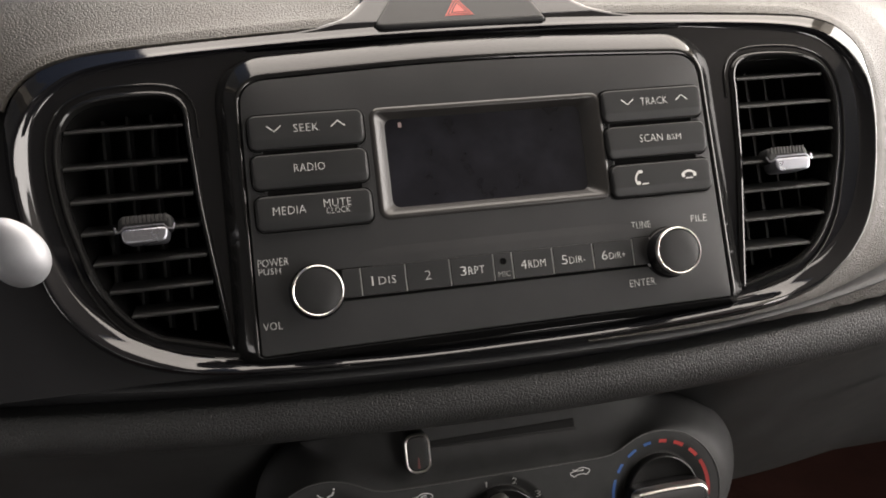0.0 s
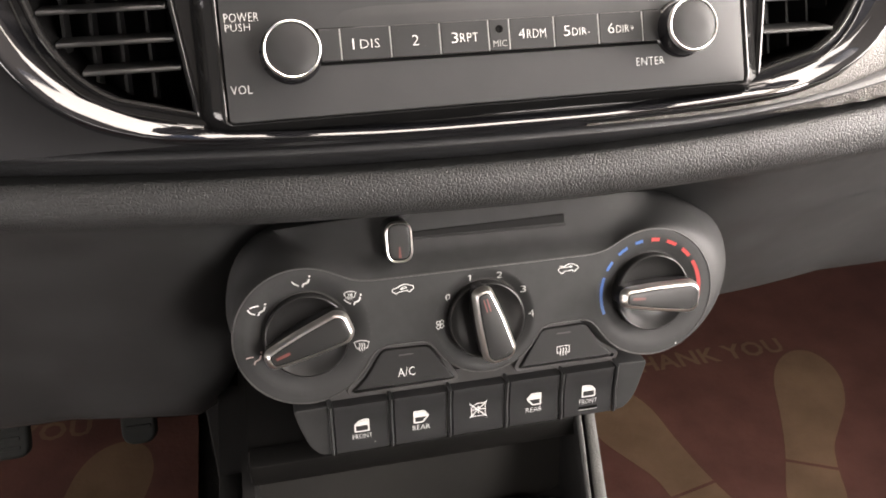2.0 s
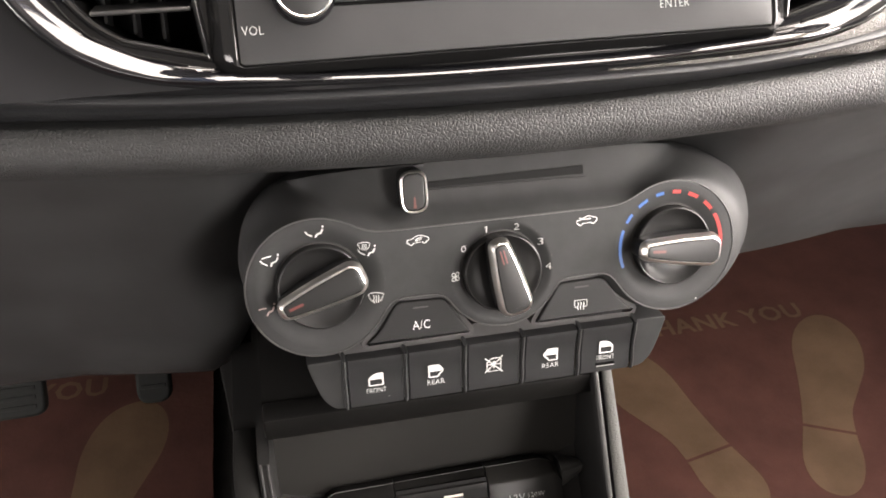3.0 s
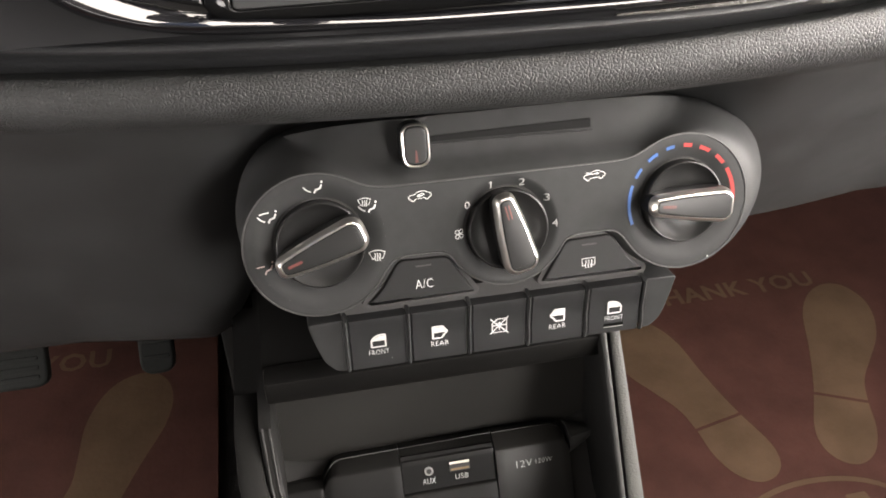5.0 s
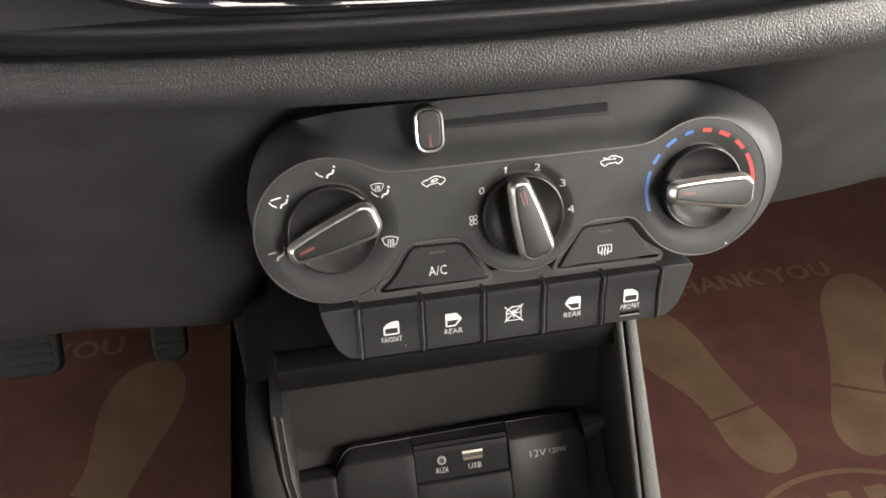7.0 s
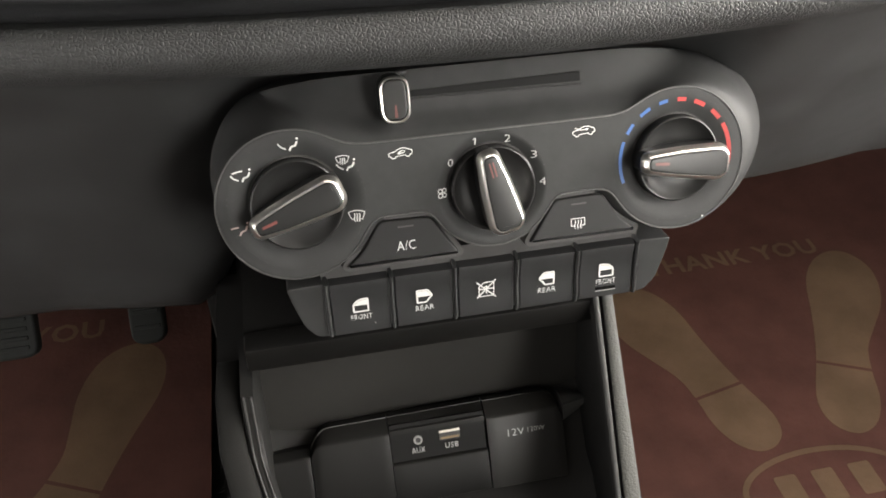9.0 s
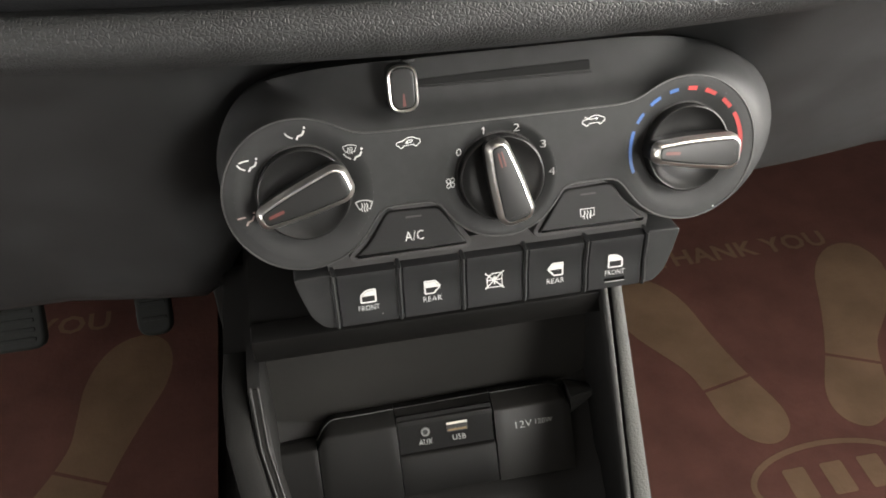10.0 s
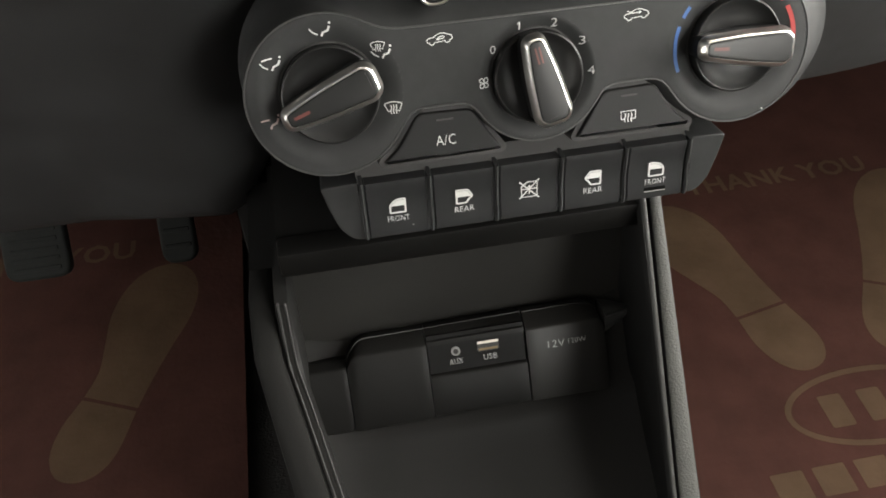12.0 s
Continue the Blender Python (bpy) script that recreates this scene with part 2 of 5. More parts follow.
def stroke(lines, width, z):
    """Flat printed lines; each line is a list of points, a closed one ends where it begins."""
    bm = bmesh.new()
    for pts in lines:
        p = [Vector(q) for q in pts]
        closed = (p[0] - p[-1]).length < 1e-7
        m, pair = len(p), []
        for i in range(m):
            a = p[i - 1] if i else (p[-2] if closed else p[0])
            b = p[i + 1] if i < m - 1 else (p[1] if closed else p[-1])
            t1, t2 = p[i] - a, b - p[i]
            d = (t1.normalized() if t1.length else Vector((0, 0))) + (t2.normalized() if t2.length else Vector((0, 0)))
            d = d.normalized() if d.length > 1e-6 else Vector((1, 0))
            s = Vector((-d.y, d.x)) * width / 2
            pair.append((bm.verts.new((*(p[i] + s), z)), bm.verts.new((*(p[i] - s), z))))
        for (a, b), (c, d) in zip(pair, pair[1:]):
            bm.faces.new((a, b, d, c))
    return bm


def patch(outlines, z):
    """Flat printed areas."""
    bm = bmesh.new()
    for pts in outlines:
        bm.faces.new([bm.verts.new((x, y, z)) for x, y in pts])
    return bm


def lettering(words, cx, cy, width, height, z, material, parent, name="lettering", weight=-0.010):
    """Printed words of the given width and capital height, centred on (cx, cy)."""
    data = bpy.data.curves.new("words", "FONT")
    data.body, data.resolution_u = words, 2
    data.space_character, data.offset = 1.05, weight
    ob = bpy.data.objects.new("words", data)
    scene.collection.objects.link(ob)
    me = bpy.data.meshes.new_from_object(ob.evaluated_get(bpy.context.evaluated_depsgraph_get()))
    bpy.data.objects.remove(ob)
    xs, ys = [v.co.x for v in me.vertices], [v.co.y for v in me.vertices]
    x0, x1, y0, y1 = min(xs), max(xs), min(ys), max(ys)
    for v in me.vertices:
        v.co = (cx + (v.co.x - (x0 + x1) / 2) / (x1 - x0) * width, cy + (v.co.y - (y0 + y1) / 2) / (y1 - y0) * height, z)
    me.name = name
    me.materials.clear()
    me.materials.append(material)
    out = new(name, me)
    out.parent = parent
    return out


def arc(cx, cy, r, a0, a1, n=10):
    return [(cx + r * math.cos(radians(a0 + (a1 - a0) * i / n)), cy + r * math.sin(radians(a0 + (a1 - a0) * i / n))) for i in range(n + 1)]


# the three sloping faces: x along the dash, y up the slope, z towards the seats
RADIO_FACE = pose(0.005, 0.0465, 0.5399, 60.03)
CLIMATE_FACE = pose(0.002, 0.0186, 0.3971, 66.9)
SWITCH_FACE = pose(0.0, 0.0097, 0.3285, 78.0)
TRAY_FACE = pose(0.0, 0.018, 0.200, 55.0)


# ---- cabin shell ----
def structure(name, bm, material, label, category):
    return tagged(part(name, bm, material, None, "", False), label, category, "", "structure")


structure("floor", box(-0.75, 0.75, -1.7, 0.62, -0.06, -0.012), CARPET, "dark grey car floor carpet", "floor")
structure("ceiling", box(-0.72, 0.72, -1.7, 0.02, 1.08, 1.12), HEADLINER, "grey fabric headliner over the cabin", "ceiling")
structure("wall_front", box(-0.75, 0.75, 0.62, 0.68, -0.06, 0.74), CABIN, "dark bulkhead under the windscreen", "wall")
structure("wall_back", box(-0.75, 0.75, -1.76, -1.7, -0.06, 1.16), CABIN, "dark rear wall of the cabin", "wall")
for side, name in ((-1, "wall_driver_side"), (1, "wall_passenger_side")):
    x0, x1 = sorted((side * 0.72, side * 0.78))
    structure(name, box(x0, x1, -1.7, -0.62, -0.06, 1.08), CABIN, "plain side wall behind the front door", "wall")
    structure(name.replace("wall", "sill"), box(x0, x1, -0.62, 0.68, -0.06, 0.14), CABIN, "plain sill under the open front door", "sill")
    structure(name.replace("wall", "front_pillar"), box(x0, x1, 0.56, 0.68, 0.14, 0.80), CABIN, "plain front pillar beside the dash", "pillar")


# unseen slanting windscreen pillars, added so that the gloss ring reflects tan
PILLAR = shader("tan_reflection_pillar", (0.34, 0.31, 0.26), 0.7, grain=0.2, size=0.001)
for side, name in ((-1, "windscreen_pillar_driver"), (1, "windscreen_pillar_passenger")):
    ends = []
    for x, y, z in ((0.715, 0.66, 0.74), (0.665, 0.34, 0.93), (0.615, 0.02, 1.09)):
        ends.append([(side * (x + dx), y + dy, z) for dx, dy in ((-0.045, -0.05), (0.045, -0.05), (0.045, 0.05), (-0.045, 0.05))])
    structure(name, loft(ends, True, True), PILLAR, "unseen beige windscreen pillar added to reflect in the gloss trim", "pillar")

# unseen reflectors added outside the open doors: pale ground, a pale wall each side
REFLECTOR_GROUND = shader("pale_reflector_ground", (0.34, 0.31, 0.26), 0.85, grain=0.3, size=0.004, spread=0.15, stain=0.4)
REFLECTOR_WALL = shader("pale_reflector_wall", (0.52, 0.47, 0.40), 0.9, grain=0.3, size=0.003, spread=0.08, stain=0.5)
structure("ground", box(-40, 40, -40, 40, -0.50, -0.32), REFLECTOR_GROUND, "unseen pale ground added outside the car to reflect light", "ground")
for side, name in ((-1, "wall_outside_driver"), (1, "wall_outside_passenger")):
    x0, x1 = sorted((side * 3.2, side * 3.4))
    structure(name, box(x0, x1, -6, 6, -0.32, 5.0), REFLECTOR_WALL, "unseen pale wall added beside the car to reflect light", "wall")


# ---- dashboard ----
OUTER_HALF = [(0, 0.0932), (0.062, 0.0920), (0.155, 0.0872), (0.185, 0.0825), (0.1995, 0.0735), (0.2065, 0.060), (0.2075, 0.040),
              (0.203, 0.010), (0.195, -0.0165), (0.183, -0.0345), (0.168, -0.0468), (0.150, -0.0540), (0.12, -0.0590), (0.06, -0.0615), (0, -0.0622)]
INNER_HALF = [(0, 0.0865), (0.06, 0.086), (0.13, 0.083), (0.168, 0.079), (0.185, 0.072), (0.1965, 0.058), (0.1990, 0.035),
              (0.195, 0.008), (0.1855, -0.0165), (0.171, -0.033), (0.157, -0.041), (0.13, -0.0505), (0.06, -0.0562), (0, -0.057)]
RING_OUTER = resample(spline(mirrored(OUTER_HALF)), 180)
RING_INNER = resample(spline(mirrored(INNER_HALF)), 180)

dashboard = thing("dashboard", RADIO_FACE, "black grained dashboard with a padded leatherette belt", "dashboard")


def outward(d):
    return inset(RING_OUTER, -d)


def back_shelf():
    """The level shelf between the pad and the windscreen."""
    inv = RADIO_FACE.inverted()
    return loft([[tuple(inv @ Vector((-0.71 + 0.142 * i, y, z))) for i in range(11)] for y, z in ((0.27, 0.545), (0.30, 0.570), (0.45, 0.585), (0.615, 0.600))], False, False, closed=False)


count = len(RING_OUTER)
# upper pad: sweeps back and up from the ring, open below
steps = [0.0003, 0.0012, 0.003, 0.006, 0.009, 0.016, 0.026, 0.04, 0.06, 0.09, 0.14, 0.22, 0.34, 0.50]
first = next(i for i in range(count) if RING_OUTER[i][0] < 0 and RING_OUTER[i][1] < 0.066)
last = next(i for i in range(first + 1, count) if RING_OUTER[i][0] > 0 and RING_OUTER[i][1] > -0.062)
order = [i % count for i in range(last, first + count + 1)]
rows = []
base = outward(0.0)
for d in steps:
    ring, row = outward(d), []
    for i in order:
        up = (ring[i][1] - base[i][1]) / d
        fall = 0.30 + 0.62 * max(0.0, up) if up > 0 else 0.30 + 0.25 * -up
        n = -0.0095 - 0.0030 * (d < 0.001) - fall * d * (1.0 if d > 0.006 else 0.6) - 0.5 * max(0.0, d - 0.05) * max(0.0, min(1.0, up * 2.0))
        row.append((ring[i][0], max(ring[i][1], -0.0665 + 0.12 * d), n))
    rows.append(row)
part("upper_pad", loft(rows, False, False, closed=False), PAD, dashboard, "soft grained upper dash pad")

part("dash_top", back_shelf(), PAD, dashboard, "flat top of the dash below the windscreen")

# padded belt under the ring, and the plain lower panel, both drawn along the dash
lower = thing("lower_dash", pose(0, 0, 0), "matte black lower dash panel with a leatherette belt", "dash panel")
xs = [-0.72 + 1.44 * i / 144 for i in range(145)]


def bow(x):
    """How far the dash curves away from the seats towards its ends."""
    return 0.35 * min(abs(x - 0.03), 0.26) ** 2


def fascia_row(dy, dz):
    """A line along the folded edge under the gloss trim."""
    out = []
    for x in xs:
        rise = 0.70 * max(0.0, min(x, 0.30) - 0.08) ** 2 + 0.45 * max(0.0, -0.13 - max(x, -0.35)) ** 2
        out.append((x, 0.0190 + bow(x) + dy, 0.4775 + rise + dz))
    return out


def belt_row(dy, dz, droop=1.0):
    """A line along the belt, at a step back and down from its upper lip."""
    out = []
    for x in xs:
        t = min(max(x, -0.3), 0.3)
        out.append((x, 0.0215 + bow(x) + dy, 0.4656 + droop * (0.0085 * max(0.0, t) + 0.10 * max(0.0, t) ** 2) + dz))
    return out


section = [(0.0200, 0.0000), (0.0060, 0.0016), (0.0024, 0.0022), (0.0008, 0.0017), (0.0, 0.0006), (0.0006, -0.0008), (0.0050, -0.0032), (0.0110, -0.0060), (0.0160, -0.0105), (0.020, -0.0150), (0.024, -0.0350)]
part("folded_edge", loft([fascia_row(*s) for s in section], False, False, closed=False), FOLD, lower, "folded leatherette edge under the trim")
section = [(0.016, -0.0045, 1), (0.0050, -0.0012, 1), (0.0020, -0.0002, 1), (0.0004, -0.0006, 1), (-0.0022, -0.0030, 0.95), (-0.0042, -0.0070, 0.85), (-0.0048, -0.0115, 0.7),
           (-0.0036, -0.0160, 0.55), (-0.0008, -0.0205, 0.4), (0.0030, -0.0240, 0.3)]
part("belt", loft([belt_row(*s) for s in section], False, False, closed=False), LEATHER, lower, "padded leatherette belt")
section = [(0.0026, -0.0236, 0.3), (0.0040, -0.0248, 0.28), (0.0060, -0.0275, 0.25), (0.014, -0.0395, 0.15), (0.026, -0.061, 0.05), (0.042, -0.093, 0), (0.057, -0.123, 0),
           (0.072, -0.153, 0), (0.080, -0.171, 0), (0.086, -0.179, 0), (0.102, -0.183, 0), (0.30, -0.178, 0), (0.58, -0.1, 0)]


def panel_row(dy, dz, droop):
    """A line along the lower panel, set back behind the climate panel."""
    out = []
    for x, y, z in belt_row(dy, dz, droop):
        mid = 1.0 / (1.0 + (abs(x - 0.002) / 0.112) ** 14)
        knee = 0.045 * min(1.0, max(0.0, (-0.115 - x) / 0.03)) * min(1.0, max(0.0, (-0.06 - dz) / 0.09))
        out.append((x, y + 0.034 * mid * min(1.0, max(0.0, (-0.0245 - dz) / 0.004)), z - knee))
    return out


part("lower_panel", loft([panel_row(*s) for s in section], False, False, closed=False), PANEL, lower, "matte black lower panel")
# glove box lid: a thin plate that stands a little proud of the lower panel
plate = []
for k, (dy, dz, droop) in enumerate(section[4:10]):
    row = []
    for i in range(25):
        x = 0.200 + 0.43 * i / 24
        lead = 0.0
        if k == 0:
            lead = -0.019 + 0.003 + 0.15 * min(0.10, x - 0.200)
        row.append((x, 0.0215 + bow(x) + dy - 0.0009 * min(1.0, (x - 0.200) / 0.03) + 0.0002 - 0.5 * lead, 0.4656 + droop * (0.0085 * min(x, 0.3) + 0.10 * min(x, 0.3) ** 2) + dz - 0.0003 + lead))
    plate.append(row)
part("glove_box_lid", loft(plate, False, False, closed=False), PANEL, lower, "plain black glove box lid")
# plain black fascia behind and below the trim ring
span = [-0.62 + 0.76 * i / 120 for i in range(121)]
back = RADIO_FACE.inverted()


def under_trim(x, dy, dz):
    rise = 0.70 * max(0.0, x - 0.08) ** 2 + 0.45 * max(0.0, -0.13 - max(x, -0.35)) ** 2
    return tuple(back @ Vector((x, 0.0190 + bow(x) + dy, 0.4775 + rise + dz)))


sheet = [[under_trim(x, 0.0060, -0.002) for x in span], [under_trim(x, 0.0045, 0.0016) for x in span]]


def behind_ring(x, v):
    """1 well inside the ring, where the fascia stands back behind the vents, 0 outside it."""
    near = min(range(len(RING_INNER)), key=lambda i: (RING_INNER[i][0] - x) ** 2 + (RING_INNER[i][1] - v) ** 2)
    (px, py), (ax, ay), (bx, by) = RING_INNER[near], RING_INNER[near - 1], RING_INNER[(near + 1) % len(RING_INNER)]
    side = (bx - ax) * (v - py) - (by - ay) * (x - px)
    return min(1.0, math.hypot(x - px, v - py) / 0.004) if side > 0 else 0.0


for k in range(28):
    v = -0.058 + 0.0049 * k
    n = -0.0135 - 0.0015 * max(0.0, v + 0.04) / 0.10 - 0.4 * max(0.0, v - 0.062) - 0.3 * max(0.0, v - 0.075)
    sheet.append([(x, v, n - 0.10 * max(0.0, -0.20 - x) - 0.052 * behind_ring(x, v)) for x in span])
sheet.append([(x, 0.14, -0.085 - 0.10 * max(0.0, -0.20 - x)) for x in span])
part("black_fascia", loft(sheet, False, False, closed=False), FASCIA, dashboard, "plain black fascia under the trim ring")

# ---- gloss trim that holds the radio and the vents ----
trim = thing("centre_trim", RADIO_FACE @ pose(0.0015, 0, 0), "piano black oval trim round the radio and vents", "trim panel")
VENT_RIGHT = [(0.1205, -0.0475), (0.1400, -0.0443), (0.1600, -0.0335), (0.1730, -0.0165), (0.1800, 0.003), (0.1845, 0.022), (0.1862, 0.043),
              (0.1820, 0.058), (0.1715, 0.0652), (0.1545, 0.0675), (0.1380, 0.0664), (0.1315, 0.060), (0.1305, 0.048), (0.1295, 0.034), (0.1277, 0.0107)]


def vent_outline(side):
    pts = VENT_RIGHT[:1] * 1 + VENT_RIGHT[1:]
    loose = spline(pts, 8)
    dense = [pts[0]] + loose[12:8 * (len(pts) - 1) + 1]
    dense = resample(dense, 120)
    return dense if side > 0 else [(-x, y) for x, y in dense][::-1]


def filled(loops, z):
    """A flat plate between an outer outline and holes."""
    bm = bmesh.new()
    edges = []
    for loop in loops:
        vs = [bm.verts.new((x, y, z)) for x, y in loop]
        edges += [bm.edges.new((vs[i], vs[(i + 1) % len(vs)])) for i in range(len(vs))]
    bmesh.ops.triangle_fill(bm, edges=edges, use_beauty=True)
    return bm

def to_outline(p, outline):
    return min(math.hypot(p[0] - q[0], p[1] - q[1]) for q in outline)


VENT_LINES = [vent_outline(s) for s in (-1, 1)]
# the plate curls up into the ring; the curl is narrower where a vent or the radio stands close
gap = []
for x, y in RING_INNER:
    room = min(to_outline((x + 0.0015, y), VENT_LINES[0]), to_outline((x + 0.0015, y), VENT_LINES[1])) - 0.0030
    gap.append(0.0008 if abs(x) < 0.118 else min(0.0020, max(0.0008, room)))
for _ in range(4):
    gap = [(gap[i - 1] + 2 * gap[i] + gap[(i + 1) % len(gap)]) / 4 for i in range(len(gap))]
inward = [(b[0] - a[0], b[1] - a[1]) for a, b in zip(RING_INNER, inset(RING_INNER, 1.0))]
inward = [(x / math.hypot(x, y), y / math.hypot(x, y)) for x, y in inward]
ring = []
for k in range(7):
    q = k / 6
    ring.append([(p[0] + w[0] * g * (1 - q), p[1] + w[1] * g * (1 - q), -0.0097 + 0.52 * g * q * q) for p, w, g in zip(RING_INNER, inward, gap)])
lower_shape = ((0.15, 0.20), (0.32, 0.45), (0.48, 0.70), (0.62, 0.92), (0.72, 1.0), (0.80, 0.97), (0.86, 0.85), (0.92, 0.60), (0.97, 0.30), (1.0, -0.2))
middle_shape = ((0.10, -0.0090), (0.22, -0.0050), (0.30, -0.0018), (0.45, -0.0009), (0.60, -0.0001), (0.72, 0.0002), (0.82, -0.0004), (0.90, -0.0022), (0.96, -0.006), (1.0, -0.0105))
for (mid_f, mid_z), (low_f, low_h), (s, rise) in zip(middle_shape, lower_shape, ((0.08, 0.0007), (0.19, 0.0022), (0.28, 0.0035), (0.36, 0.0041), (0.44, 0.0040), (0.53, 0.0035), (0.64, 0.0027), (0.77, 0.0016), (0.90, 0.0005), (1.0, -0.0008))):
    row = []
    for a, b, w, g in zip(RING_INNER, RING_OUTER, inward, gap):
        ny, h = -w[1], rise
        f = s ** (1.0 + 1.25 * max(0.0, ny) - 0.72 * max(0.0, -ny))
        low = -0.0097 + 0.52 * g
        wide = math.hypot(b[0] - a[0], b[1] - a[1])
        under = min(1.0, max(0.0, (0.30 - ny) * 1.25))
        h = h * (1.0 - 0.36 * max(0.0, ny)) * (1 - under) + low_h * min(0.0052, 0.47 * wide) * under
        f = f * (1 - under) + low_f * under
        lift = h * (1.0 - 0.07 * g / 0.001) if h > 0 else h
        z = low + lift if s <= 0.36 else low + lift - (low + 0.0097) * (s - 0.36) / 0.64
        c = min(1.0, max(0.0, (0.140 - abs(a[0])) / 0.03)) if ny < -0.5 else 0.0
        c = c * c * (3 - 2 * c)
        f, z = f + (mid_f - f) * c, z + (mid_z - z) * c
        row.append((a[0] + (b[0] - a[0]) * f, a[1] + (b[1] - a[1]) * f, z))
    ring.append(row)
part("ring", loft(ring, False, False), GLOSS, trim, "gloss black ring with a curled inner edge")

holes = [[(x - 0.0015, y) for x, y in inset(vent_outline(s), 0.0008)] for s in (-1, 1)]
part("backplate", filled([inset(RING_INNER, -0.0008)] + holes, -0.0098), GLOSS, trim, "flat gloss black plate", smooth=False)

# tab above the ring that frames the hazard switch
tab = spline([(-0.105, 0.0840), (-0.086, 0.0915), (-0.070, 0.0945), (-0.058, 0.0990), (-0.050, 0.1070), (-0.0445, 0.118), (0.0, 0.121), (0.0445, 0.118), (0.050, 0.1070),
              (0.058, 0.0990), (0.070, 0.0945), (0.086, 0.0915), (0.105, 0.0840), (0.0, 0.0860)], 8)[::-1]
bm = slab(resample(tab, 140), -0.022, -0.0096, 0.003, 4)
for v in bm.verts:
    v.co.z -= 0.49 * max(0.0, v.co.y - 0.0945)
part("switch_surround", bm, GLOSS, trim, "gloss black surround of the hazard switch")

# ---- hazard switch ----
hazard = thing("hazard_switch", RADIO_FACE @ pose(0.0, 0.0, -0.0082) @ pose(0, 0.0885, 0, -26.0) @ pose(0, -0.0885, 0), "black hazard warning switch with a red triangle", "switch")
shape = rpoly([(-0.0455, 0.0897), (0.0385, 0.0897), (0.030, 0.1120), (-0.033, 0.1120)], [0.006, 0.003, 0.004, 0.004])
part("bezel", slab(inset(shape, -0.0008), -0.002, 0.0004, 0.0003), CAVITY, hazard)
part("button", slab(shape, -0.002, 0.0022, 0.0016, 4), KEY, hazard, "satin black push button")
tri = [arc(-0.0035, 0.0985, r, 90, 450, 3) for r in (0.0074, 0.0052, 0.0024)]
mark = part("triangle", stroke(tri, 0.0010, 0.0024), HAZARD, hazard, "red warning triangle")
part("triangle_fill", patch([arc(-0.0035, 0.0985, 0.0035, 90, 330, 2)], 0.00245), HAZARD, mark)


# ---- air vents ----
def slab_slat(u0, u1, v, front, depth, thick, tilt):
    """A vane with a rounded front edge."""
    prof = []
    for k in range(9):
        a = radians(-90 + 180 * k / 8)
        prof.append((thick / 2 * math.sin(a), front - thick / 2 + thick / 2 * math.cos(a)))
    prof += [(thick * 0.4, front - depth), (-thick * 0.4, front - depth)]
    loops = []
    for u in (u0, u1):
        loops.append([(u, v + y + tilt * (front - z), z) for y, z in prof])
    return loft(loops, True, True)


def span_at(outline, v):
    """The least and greatest x of an outline at height v."""
    hits = []
    for (ax, ay), (bx, by) in zip(outline, outline[1:] + outline[:1]):
        if (ay - v) * (by - v) <= 0 and abs(by - ay) > 1e-9:
            hits.append(ax + (bx - ax) * (v - ay) / (by - ay))
    return (min(hits), max(hits)) if len(hits) > 1 else None


